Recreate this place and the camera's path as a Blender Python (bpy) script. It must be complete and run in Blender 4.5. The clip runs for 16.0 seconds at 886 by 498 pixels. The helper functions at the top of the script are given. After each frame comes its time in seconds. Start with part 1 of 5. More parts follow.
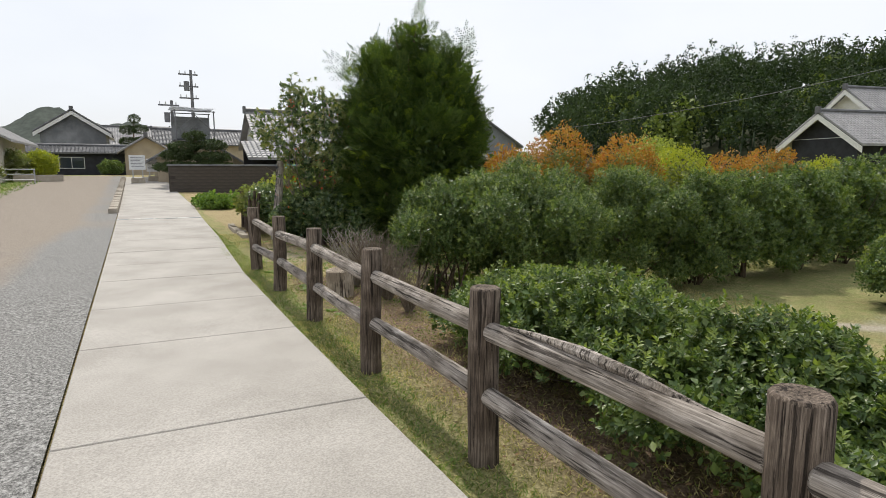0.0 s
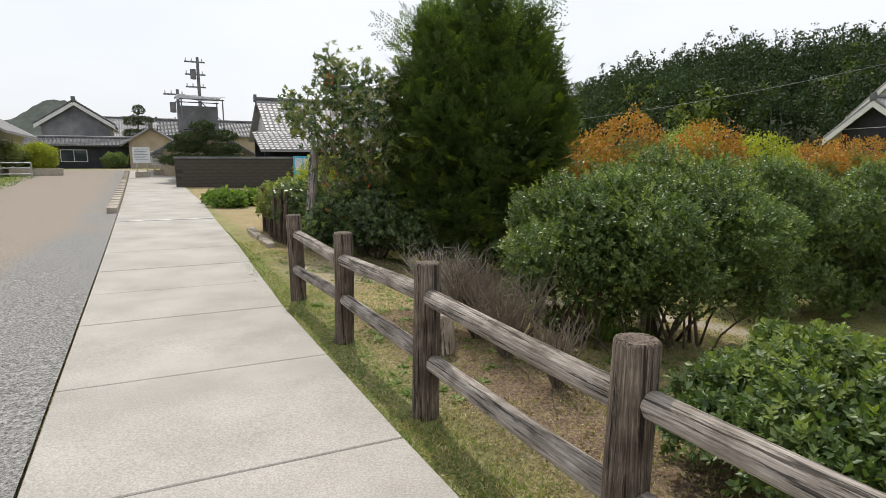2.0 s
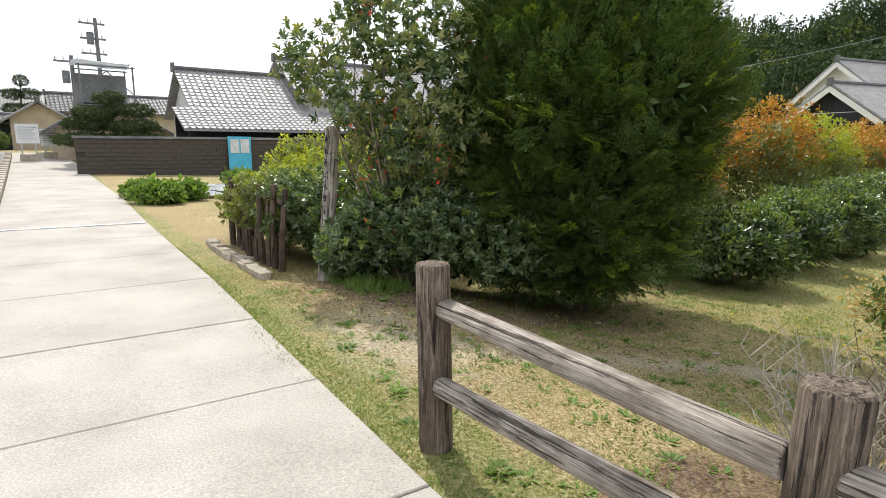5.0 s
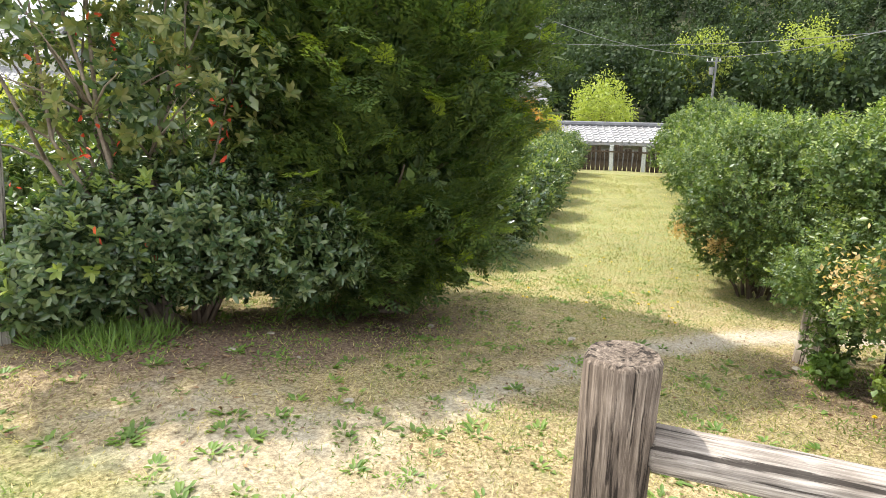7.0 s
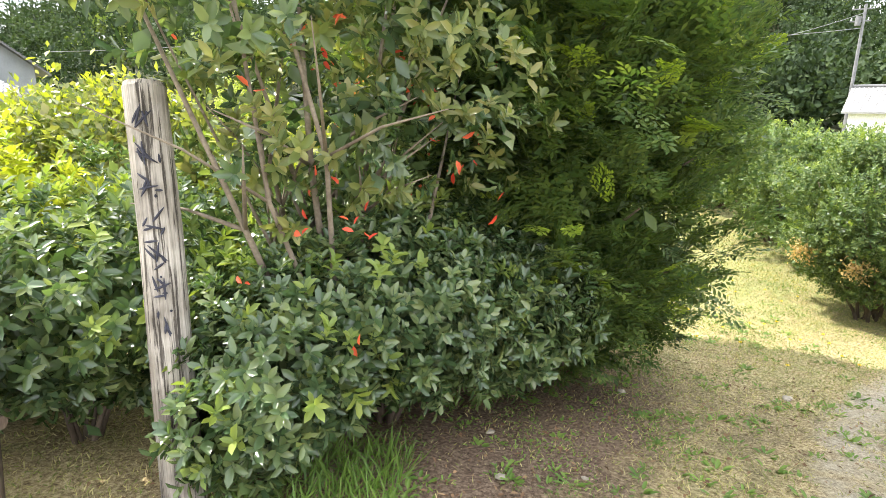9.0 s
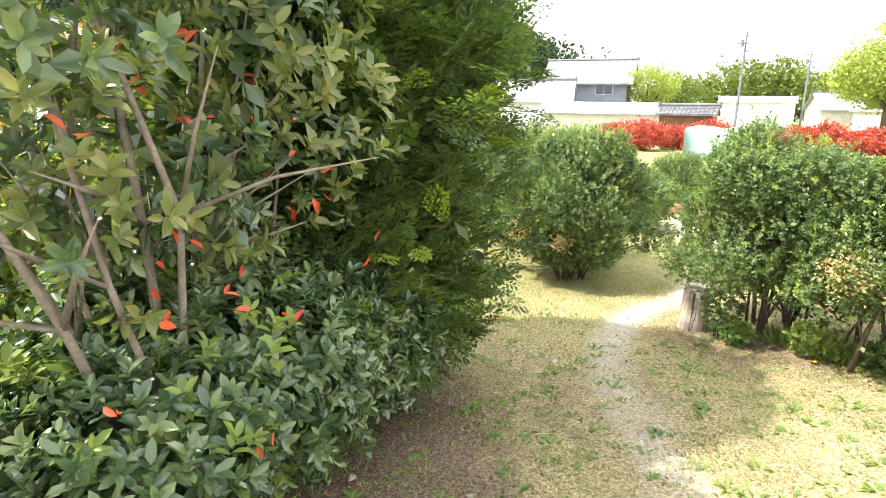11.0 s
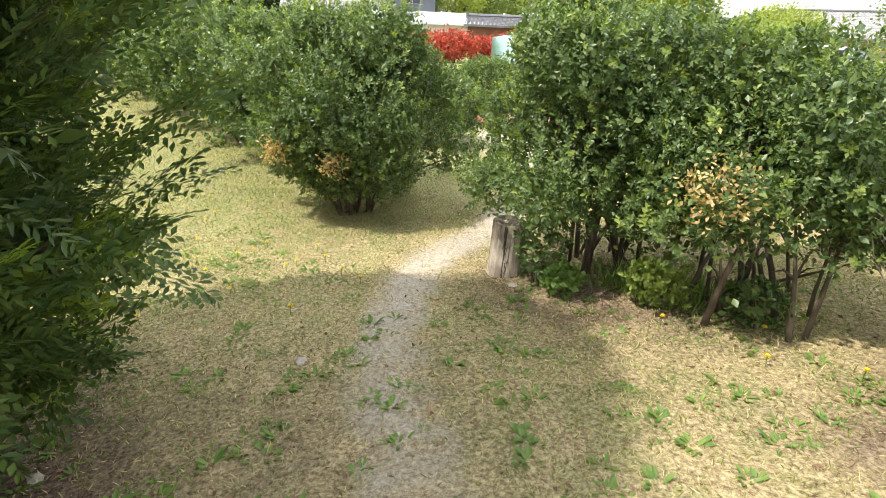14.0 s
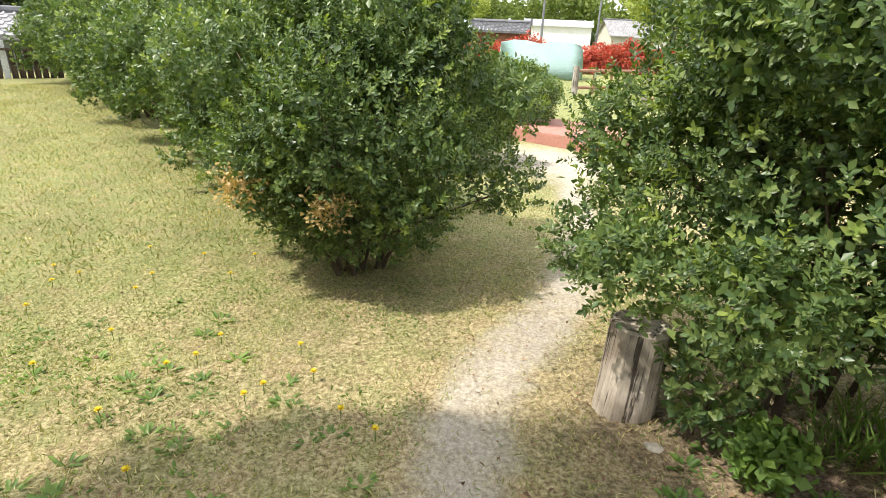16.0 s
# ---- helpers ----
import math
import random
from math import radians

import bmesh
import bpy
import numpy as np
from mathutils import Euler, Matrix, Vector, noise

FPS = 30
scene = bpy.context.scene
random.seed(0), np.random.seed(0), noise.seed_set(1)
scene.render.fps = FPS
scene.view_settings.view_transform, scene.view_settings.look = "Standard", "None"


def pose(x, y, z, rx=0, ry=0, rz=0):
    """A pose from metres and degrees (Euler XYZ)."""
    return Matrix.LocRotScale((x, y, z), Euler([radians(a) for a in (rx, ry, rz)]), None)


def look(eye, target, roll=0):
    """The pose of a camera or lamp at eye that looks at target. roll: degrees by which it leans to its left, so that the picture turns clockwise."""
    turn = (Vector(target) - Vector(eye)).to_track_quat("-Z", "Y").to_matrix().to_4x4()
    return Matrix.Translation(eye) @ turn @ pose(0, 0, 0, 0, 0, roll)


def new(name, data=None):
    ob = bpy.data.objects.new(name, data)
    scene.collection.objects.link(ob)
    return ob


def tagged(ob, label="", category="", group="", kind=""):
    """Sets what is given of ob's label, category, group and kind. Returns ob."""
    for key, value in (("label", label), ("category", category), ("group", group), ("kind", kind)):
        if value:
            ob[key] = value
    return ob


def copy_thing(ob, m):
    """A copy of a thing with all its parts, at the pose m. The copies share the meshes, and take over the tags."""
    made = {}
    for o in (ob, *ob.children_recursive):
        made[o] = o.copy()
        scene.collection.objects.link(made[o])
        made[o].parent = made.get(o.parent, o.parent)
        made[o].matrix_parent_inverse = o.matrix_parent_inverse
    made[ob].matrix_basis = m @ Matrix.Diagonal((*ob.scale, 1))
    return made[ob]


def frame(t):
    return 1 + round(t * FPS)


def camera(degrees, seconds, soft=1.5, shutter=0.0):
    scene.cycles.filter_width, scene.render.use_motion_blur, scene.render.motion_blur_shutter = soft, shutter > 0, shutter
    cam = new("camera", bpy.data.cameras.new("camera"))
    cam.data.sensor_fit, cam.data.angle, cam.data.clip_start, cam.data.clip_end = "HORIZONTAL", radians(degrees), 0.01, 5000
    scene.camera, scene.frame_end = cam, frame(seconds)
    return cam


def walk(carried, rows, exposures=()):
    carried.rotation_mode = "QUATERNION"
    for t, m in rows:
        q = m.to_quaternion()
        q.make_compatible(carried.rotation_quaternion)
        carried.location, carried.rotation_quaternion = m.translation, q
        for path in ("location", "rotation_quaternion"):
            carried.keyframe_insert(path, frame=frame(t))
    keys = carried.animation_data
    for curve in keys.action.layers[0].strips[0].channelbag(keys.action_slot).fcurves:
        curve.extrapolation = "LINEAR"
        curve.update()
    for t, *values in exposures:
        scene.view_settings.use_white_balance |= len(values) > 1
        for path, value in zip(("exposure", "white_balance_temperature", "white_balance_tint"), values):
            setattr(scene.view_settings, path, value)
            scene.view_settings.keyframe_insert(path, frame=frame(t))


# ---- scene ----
cam = camera(76.3, 16.0, soft=0.75)
METRES, EYE, TILT, LEAN, TURN = 16.0, 1.5, -8.0, 0.0, 0.0
ROWS = [
    (0.0, 0.0, 0.0, 0.0, 0.0, 0.0, -0.0),
    (0.5, -0.0144, 0.0358, 0.0056, 0.47, -0.16, 0.11),
    (1.0, -0.036, 0.072, 0.0114, 0.72, -0.34, 0.0),
    (1.5, -0.0506, 0.1099, 0.0165, 0.64, -0.67, 0.11),
    (2.0, -0.0726, 0.1454, 0.0206, 0.53, -0.76, 0.06),
    (2.5, -0.0937, 0.1821, 0.026, 0.41, -1.41, 0.17),
    (3.0, -0.1173, 0.2183, 0.0306, 0.01, -1.62, 0.18),
    (3.5, -0.1364, 0.2544, 0.0358, -0.6, -1.95, 0.36),
    (6.0, -0.2217, 0.4256, 0.0561, -21.55, -4.15, 2.24),
    (6.5, -0.2284, 0.4565, 0.0581, -32.37, -5.47, 3.42),
    (7.0, -0.2394, 0.4865, 0.0623, -42.68, -7.12, 4.14),
    (7.5, -0.2488, 0.5178, 0.0677, -47.14, -7.84, 4.58),
    (8.0, -0.263, 0.5514, 0.0751, -47.33, -7.92, 4.64),
    (10.5, -0.2864, 0.6638, 0.1074, -71.27, -11.04, 6.63),
    (11.0, -0.287, 0.6634, 0.1083, -82.18, -12.9, 6.91),
    (11.5, -0.2811, 0.6578, 0.1053, -86.22, -13.85, 7.32),
    (12.0, -0.263, 0.6451, 0.0997, -87.94, -14.77, 7.13),
    (12.5, -0.2428, 0.6415, 0.0961, -92.38, -17.49, 6.49),
    (13.0, -0.222, 0.6308, 0.0895, -98.56, -20.89, 6.13),
    (13.5, -0.1964, 0.6271, 0.083, -99.53, -22.42, 5.79),
    (14.0, -0.165, 0.6292, 0.076, -100.21, -22.72, 5.57),
    (14.5, -0.1311, 0.6275, 0.0713, -100.15, -23.02, 5.66),
    (15.0, -0.1019, 0.6267, 0.0659, -99.78, -22.84, 5.5),
    (15.5, -0.0719, 0.6244, 0.0629, -99.91, -22.68, 5.45),
    (16.0, -0.0441, 0.6306, 0.0619, -100.38, -21.96, 5.42),
]
walk(cam, [(t, pose(0, 0, EYE, TILT, LEAN, TURN) @ pose(METRES * x, METRES * y, METRES * z, 90 + pitch, roll, yaw)) for t, x, y, z, yaw, pitch, roll in ROWS],
     [(0, -0.3), (3.5, -0.2), (5.0, 0.2), (6.0, 0.6), (7.0, 1.05), (8.0, 1.42), (10.5, 1.75), (11.5, 1.4), (12.5, 1.1), (14.0, 0.95), (16.0, 0.85)])

# ---- world, sun, exposure ----
SUN_AZ, SUN_EL = -0.22, radians(57)
world = bpy.data.worlds.new("sky")
scene.world = world
world.use_nodes = True
wn, wl = world.node_tree.nodes, world.node_tree.links
sky = wn.new("ShaderNodeTexSky")
sky.sky_type = "NISHITA"
sky.sun_disc = False
sky.sun_elevation, sky.sun_rotation = SUN_EL, SUN_AZ
sky.air_density, sky.dust_density, sky.ozone_density = 1.0, 3.0, 1.0
wtc = wn.new("ShaderNodeTexCoord")
wmap = wn.new("ShaderNodeMapping")
wmap.inputs["Scale"].default_value = (1, 1, 2.5)
wnoise = wn.new("ShaderNodeTexNoise")
wnoise.inputs["Scale"].default_value = 1.6
wnoise.inputs["Detail"].default_value = 5
wramp = wn.new("ShaderNodeMapRange")
wramp.inputs["From Min"].default_value, wramp.inputs["From Max"].default_value = 0.3, 0.65
wramp.inputs["To Min"].default_value, wramp.inputs["To Max"].default_value = 0.62, 0.95
wmix = wn.new("ShaderNodeMix")
wmix.data_type = "RGBA"
wmix.inputs["B"].default_value = (9.0, 9.3, 9.8, 1)
wl.new(wtc.outputs["Generated"], wmap.inputs["Vector"])
wl.new(wmap.outputs["Vector"], wnoise.inputs["Vector"])
wl.new(wnoise.outputs["Fac"], wramp.inputs["Value"])
wl.new(wramp.outputs["Result"], wmix.inputs["Factor"])
wl.new(sky.outputs["Color"], wmix.inputs["A"])
wl.new(wmix.outputs["Result"], wn["Background"].inputs["Color"])
wn["Background"].inputs["Strength"].default_value = 0.132
sun = new("sun", bpy.data.lights.new("sun", "SUN"))
sun.data.energy, sun.data.angle, sun.data.color = 3.6, radians(1.2), (1.0, 0.95, 0.86)
sun_from = Vector((math.sin(SUN_AZ) * math.cos(SUN_EL), math.cos(SUN_AZ) * math.cos(SUN_EL), math.sin(SUN_EL)))
sun.matrix_world = look(sun_from * 60, (0, 0, 0))

# ---- plan: u across the footpath to its right, v along it ----
SN, CS = math.sin(radians(28.5)), math.cos(radians(28.5))
ROADTURN = 28.5
rng = np.random.default_rng(7)


def xy(u, v):
    return u * CS - v * SN, u * SN + v * CS


def uv_of(x, y):
    return x * CS + y * SN, -x * SN + y * CS


def rise(v):
    """Height of the footpath, which climbs slowly to the village."""
    v = np.clip(v, 0, 46)
    return 0.0005 * v * v


def smooth(a, b, x):
    t = np.clip((x - a) / (b - a), 0, 1)
    return t * t * (3 - 2 * t)


def ground_z(x, y):
    u, v = uv_of(np.asarray(x, float), np.asarray(y, float))
    base = rise(v) - 0.03
    base = base + 0.1 * np.exp(-(((u - 3.0) / 1.1) ** 2 + ((v - 11.7) / 1.4) ** 2))
    w = np.interp(u, [1.6, 2.6, 3.4, 4.2, 5.3, 7.4], [0, 0.13, 0.33, 0.54, 0.76, 1.0]) * (1 - 0.85 * smooth(13.2, 15.5, v) * (1 - smooth(6, 9, u)))
    low = -0.57 + 0.15 * smooth(10, 25, u)
    far = smooth(40, 70, np.hypot(u, v))
    z = base * (1 - w) + low * w
    return z * (1 - far) + np.where(u < 8, rise(v) - 0.03, -0.3) * far + 0.012 * np.sin(2.1 * x) * np.sin(1.7 * y + 1)


# ---- materials ----
def material(name, rough=0.8, metal=0.0, spec=0.4):
    m = bpy.data.materials.new(name)
    m.use_nodes = True
    b = m.node_tree.nodes["Principled BSDF"]
    b.inputs["Roughness"].default_value = rough
    b.inputs["Metallic"].default_value = metal
    b.inputs["Specular IOR Level"].default_value = spec
    return m, m.node_tree.nodes, m.node_tree.links, b


def ramp(nodes, stops, hard=False):
    r = nodes.new("ShaderNodeValToRGB")
    e = r.color_ramp.elements
    while len(e) < len(stops):
        e.new(0.5)
    for k, (p, c) in enumerate(stops):
        e[k].position, e[k].color = p, (*c, 1)
    if hard:
        r.color_ramp.interpolation = "CONSTANT"
    return r


def noise_node(nodes, links, scale, detail=4, stretch=None, rough=0.55, obj=True):
    tc = nodes.new("ShaderNodeTexCoord")
    n = nodes.new("ShaderNodeTexNoise")
    n.inputs["Scale"].default_value, n.inputs["Detail"].default_value = scale, detail
    n.inputs["Roughness"].default_value = rough
    if stretch:
        mp = nodes.new("ShaderNodeMapping")
        mp.inputs["Scale"].default_value = stretch
        links.new(tc.outputs["Object"], mp.inputs["Vector"])
        links.new(mp.outputs["Vector"], n.inputs["Vector"])
    else:
        links.new(tc.outputs["Object"], n.inputs["Vector"])
    return n


def mixc(nodes, links, fac, a, b, mode="MIX"):
    m = nodes.new("ShaderNodeMix")
    m.data_type, m.blend_type = "RGBA", mode
    for val, key in ((fac, "Factor"), (a, "A"), (b, "B")):
        if isinstance(val, (int, float)):
            m.inputs[key].default_value = val
        elif isinstance(val, tuple):
            m.inputs[key].default_value = (*val, 1)
        else:
            links.new(val, m.inputs[key])
    return m.outputs["Result"]


def bump(nodes, links, bsdf, height, strength=0.4, dist=0.01):
    b = nodes.new("ShaderNodeBump")
    b.inputs["Strength"].default_value, b.inputs["Distance"].default_value = strength, dist
    links.new(height, b.inputs["Height"])
    links.new(b.outputs["Normal"], bsdf.inputs["Normal"])


def plain(name, c1, c2, scale=3, fine=60, rough=0.8, metal=0.0, bumpy=0.3, stretch=None, dist=0.005, spec=0.4):
    """Two-scale mottled surface between two colours."""
    m, n, l, b = material(name, rough, metal, spec)
    a = noise_node(n, l, scale, 5, stretch)
    f = noise_node(n, l, fine, 3, stretch)
    r = ramp(n, [(0.32, c1), (0.68, c2)])
    l.new(a.outputs["Fac"], r.inputs["Fac"])
    g = ramp(n, [(0.3, (0.72, 0.72, 0.72)), (0.7, (1.15, 1.15, 1.15))])
    l.new(f.outputs["Fac"], g.inputs["Fac"])
    l.new(mixc(n, l, 1.0, r.outputs["Color"], g.outputs["Color"], "MULTIPLY"), b.inputs["Base Color"])
    bump(n, l, b, f.outputs["Fac"], bumpy, dist)
    return m


def leafy(name, cols, rough=0.5, trans=0.35, spec=0.4, glow=1.5, patch_scale=1.7, swing=0.22):
    """Leaves: colour by leaf, light passing through the blade."""
    m, n, l, b = material(name, rough, 0, spec)
    g = n.new("ShaderNodeNewGeometry")
    stops = [(k / max(1, len(cols) - 1), c) for k, c in enumerate(cols)]
    r = ramp(n, stops)
    l.new(g.outputs["Random Per Island"], r.inputs["Fac"])
    patch = noise_node(n, l, patch_scale, 3)
    pr = ramp(n, [(0.35, (1 - swing, 1 - swing * 0.9, 1 - swing * 1.1)), (0.65, (1 + swing, 1 + swing * 0.8, 1 + swing * 0.5))])
    l.new(patch.outputs["Fac"], pr.inputs["Fac"])
    col = mixc(n, l, 1.0, r.outputs["Color"], pr.outputs["Color"], "MULTIPLY")
    l.new(col, b.inputs["Base Color"])
    t = n.new("ShaderNodeBsdfTranslucent")
    tint = mixc(n, l, 1.0, col, (glow, glow * 1.05, glow * 0.45), "MULTIPLY")
    l.new(tint, t.inputs["Color"])
    mx = n.new("ShaderNodeMixShader")
    mx.inputs[0].default_value = trans
    l.new(b.outputs[0], mx.inputs[1])
    l.new(t.outputs[0], mx.inputs[2])
    l.new(mx.outputs[0], n["Material Output"].inputs["Surface"])
    return m


M_HEDGE = leafy("hedge_leaf", [(0.052, 0.095, 0.032), (0.085, 0.138, 0.045), (0.125, 0.18, 0.058), (0.18, 0.23, 0.075)], 0.38, 0.3)
M_TIP = leafy("fresh_leaf", [(0.15, 0.22, 0.05), (0.24, 0.29, 0.07)], 0.45, 0.35)
M_BUTTER = leafy("withered_leaf", [(0.4, 0.27, 0.12), (0.55, 0.42, 0.22)], 0.6, 0.3)
M_YEW = leafy("yew_needle", [(0.045, 0.085, 0.027), (0.075, 0.12, 0.032), (0.115, 0.155, 0.038)], 0.45, 0.38)
M_YEWTIP = leafy("yew_shoot", [(0.13, 0.19, 0.03), (0.26, 0.34, 0.04)], 0.5, 0.4)
M_GLOSS = leafy("leather_leaf", [(0.05, 0.092, 0.042), (0.08, 0.128, 0.058), (0.125, 0.178, 0.08), (0.2, 0.245, 0.11)], 0.24, 0.32, 0.75)
M_OLIVE = leafy("olive_leaf", [(0.1, 0.14, 0.045), (0.17, 0.2, 0.07), (0.26, 0.25, 0.1)], 0.35, 0.36, 0.5)
M_RED = leafy("red_leaf", [(0.55, 0.05, 0.03), (0.7, 0.14, 0.06)], 0.4, 0.35, glow=1.1)
M_ORANGE = leafy("orange_leaf", [(0.42, 0.13, 0.03), (0.5, 0.27, 0.04), (0.3, 0.22, 0.04)], 0.5, 0.3, glow=1.2)
M_YELLOW = leafy("yellow_green_leaf", [(0.26, 0.3, 0.03), (0.36, 0.38, 0.05)], 0.5, 0.4)
M_LIME = leafy("lime_leaf", [(0.23, 0.28, 0.06), (0.32, 0.37, 0.09)], 0.5, 0.35)
M_PHOTINIA = leafy("photinia_leaf", [(0.42, 0.05, 0.04), (0.55, 0.1, 0.07), (0.3, 0.1, 0.05)], 0.45, 0.3, glow=1.1)
M_FOREST = leafy("forest_leaf", [(0.028, 0.05, 0.026), (0.038, 0.062, 0.03), (0.05, 0.076, 0.034)], 0.7, 0.2, 0.2, patch_scale=0.13, swing=0.5)
M_FORESTLITE = leafy("forest_light_leaf", [(0.1, 0.15, 0.03), (0.16, 0.2, 0.045)], 0.6, 0.25)
M_PINE = leafy("pine_needle", [(0.03, 0.055, 0.018), (0.06, 0.085, 0.025)], 0.6, 0.15)
M_GRASS = leafy("grass_blade", [(0.13, 0.19, 0.045), (0.27, 0.29, 0.09), (0.45, 0.39, 0.19), (0.6, 0.52, 0.31)], 0.6, 0.3, 0.25, 1.2)
M_WEED = leafy("weed_leaf", [(0.1, 0.18, 0.04), (0.18, 0.27, 0.06)], 0.5, 0.35)
M_LITTER = leafy("dead_leaf", [(0.12, 0.07, 0.045), (0.22, 0.13, 0.08), (0.33, 0.22, 0.13)], 0.8, 0.1, 0.2, 1.0)
M_PETAL = leafy("dandelion_petal", [(0.8, 0.6, 0.02), (0.85, 0.66, 0.04)], 0.5, 0.2, glow=1.0)
M_BARK = plain("bark", (0.07, 0.05, 0.035), (0.17, 0.125, 0.085), 6, 50, 0.9, bumpy=0.7, stretch=(1, 1, 0.25), dist=0.01)
M_TWIG = plain("grey_twig", (0.14, 0.11, 0.08), (0.27, 0.22, 0.165), 8, 60, 0.9)
M_DRYWOOD = plain("bleached_twig", (0.3, 0.27, 0.22), (0.46, 0.42, 0.35), 8, 60, 0.9)


def weathered(name, dark, mid, light, sway=(1, 1, 0.035)):
    """Old timber: long grey grain, dark cracks, bleached streaks."""
    m, n, l, b = material(name, 0.85, 0, 0.25)
    a = noise_node(n, l, 120, 8, sway, 0.75)
    c = noise_node(n, l, 48, 6, sway, 0.7)
    p = noise_node(n, l, 3.5, 4)
    r = ramp(n, [(0.3, dark), (0.5, mid), (0.72, light)])
    l.new(a.outputs["Fac"], r.inputs["Fac"])
    k = ramp(n, [(0.41, (0.07, 0.06, 0.055)), (0.455, (1, 1, 1))])
    l.new(c.outputs["Fac"], k.inputs["Fac"])
    col = mixc(n, l, 0.85, r.outputs["Color"], k.outputs["Color"], "MULTIPLY")
    q = ramp(n, [(0.38, (0.55, 0.5, 0.45)), (0.62, (1.25, 1.2, 1.15))])
    l.new(p.outputs["Fac"], q.inputs["Fac"])
    l.new(mixc(n, l, 1.0, col, q.outputs["Color"], "MULTIPLY"), b.inputs["Base Color"])
    h = mixc(n, l, 0.5, a.outputs["Fac"], k.outputs["Color"])
    bump(n, l, b, h, 0.8, 0.006)
    return m


M_POST = weathered("weathered_post", (0.035, 0.027, 0.022), (0.13, 0.105, 0.085), (0.34, 0.29, 0.24))
M_RAIL = weathered("weathered_rail", (0.09, 0.08, 0.072), (0.31, 0.285, 0.26), (0.66, 0.63, 0.59))
M_SIGNPOST = weathered("grey_signpost", (0.17, 0.16, 0.14), (0.33, 0.31, 0.28), (0.52, 0.49, 0.45))
M_STUMP = weathered("stump_wood", (0.34, 0.3, 0.25), (0.5, 0.45, 0.38), (0.64, 0.59, 0.52))
M_PICKET = weathered("picket_wood", (0.05, 0.038, 0.03), (0.11, 0.085, 0.065), (0.2, 0.16, 0.13))
M_CONCRETE = plain("footpath_concrete", (0.35, 0.325, 0.29), (0.46, 0.43, 0.39), 1.3, 90, 0.85, bumpy=0.25, dist=0.003)
M_KERB = plain("old_kerb", (0.3, 0.26, 0.21), (0.45, 0.4, 0.33), 3, 60, 0.9)
M_ROOF = plain("grey_roof_tile", (0.24, 0.235, 0.235), (0.36, 0.35, 0.35), 2, 30, 0.55, bumpy=0.2, spec=0.5)
M_ROOFDARK = plain("dark_roof_tile", (0.09, 0.09, 0.095), (0.17, 0.17, 0.175), 2, 30, 0.5, bumpy=0.2)
M_WHITE = plain("white_plaster", (0.7, 0.69, 0.66), (0.8, 0.79, 0.76), 1.5, 25, 0.85, bumpy=0.1)
M_CREAM = plain("cream_render", (0.5, 0.47, 0.4), (0.6, 0.57, 0.5), 1.5, 25, 0.85, bumpy=0.1)
M_BEIGE = plain("beige_render", (0.4, 0.33, 0.24), (0.5, 0.42, 0.31), 1.5, 25, 0.85, bumpy=0.1)
M_GREYWALL = plain("blue_grey_siding", (0.19, 0.205, 0.235), (0.25, 0.265, 0.295), 1.5, 25, 0.7, bumpy=0.1)
M_BLACK = plain("charred_board", (0.012, 0.013, 0.018), (0.03, 0.032, 0.04), 2, 30, 0.7, bumpy=0.3)
M_STAINED = plain("stained_plaster", (0.13, 0.135, 0.145), (0.27, 0.275, 0.28), 0.8, 15, 0.9, bumpy=0.15)
M_BLOCK = plain("dark_wall_block", (0.045, 0.038, 0.032), (0.115, 0.098, 0.082), 1.6, 30, 0.92, bumpy=0.5)
M_RUST = plain("rusty_sheet", (0.12, 0.05, 0.03), (0.22, 0.1, 0.055), 2, 30, 0.85)
M_STEEL = plain("galvanised_steel", (0.4, 0.41, 0.42), (0.55, 0.56, 0.57), 3, 60, 0.45, 0.7, 0.1)
M_BLUE = plain("blue_door_paint", (0.06, 0.4, 0.62), (0.1, 0.5, 0.72), 3, 40, 0.5, bumpy=0.1)
M_POLE = plain("pole_concrete", (0.14, 0.14, 0.15), (0.22, 0.22, 0.23), 3, 40, 0.7, bumpy=0.1)
M_PANEL = plain("notice_board_face", (0.68, 0.69, 0.7), (0.78, 0.79, 0.8), 2, 30, 0.5, bumpy=0.05)
M_INK = plain("ink", (0.02, 0.02, 0.03), (0.05, 0.05, 0.07), 9, 40, 0.7, bumpy=0.1)
M_SHEET = plain("plastic_sheet", (0.55, 0.57, 0.6), (0.68, 0.7, 0.72), 2, 20, 0.35, bumpy=0.4, dist=0.02)
M_STONE = plain("rock", (0.3, 0.26, 0.2), (0.45, 0.4, 0.33), 6, 50, 0.9, bumpy=0.6)
M_CARWHITE = plain("car_paint_white", (0.72, 0.73, 0.74), (0.78, 0.79, 0.8), 1, 10, 0.25, bumpy=0.0)
M_CARGREY = plain("car_paint_silver", (0.42, 0.43, 0.45), (0.48, 0.49, 0.51), 1, 10, 0.25, 0.4, bumpy=0.0)
M_TYRE = plain("tyre_rubber", (0.015, 0.015, 0.015), (0.03, 0.03, 0.03), 9, 60, 0.9)
M_TERRACOTTA = plain("red_paving", (0.36, 0.16, 0.12), (0.45, 0.22, 0.17), 2, 40, 0.85)
M_SAND = plain("pale_sand", (0.6, 0.54, 0.43), (0.7, 0.64, 0.53), 1, 60, 0.9)
M_REDWOOD = plain("reddish_rail", (0.3, 0.15, 0.1), (0.42, 0.22, 0.15), 4, 50, 0.8)
M_NETGREEN = plain("green_tarpaulin", (0.42, 0.6, 0.57), (0.55, 0.7, 0.67), 1, 20, 0.6, bumpy=0.2, dist=0.02)
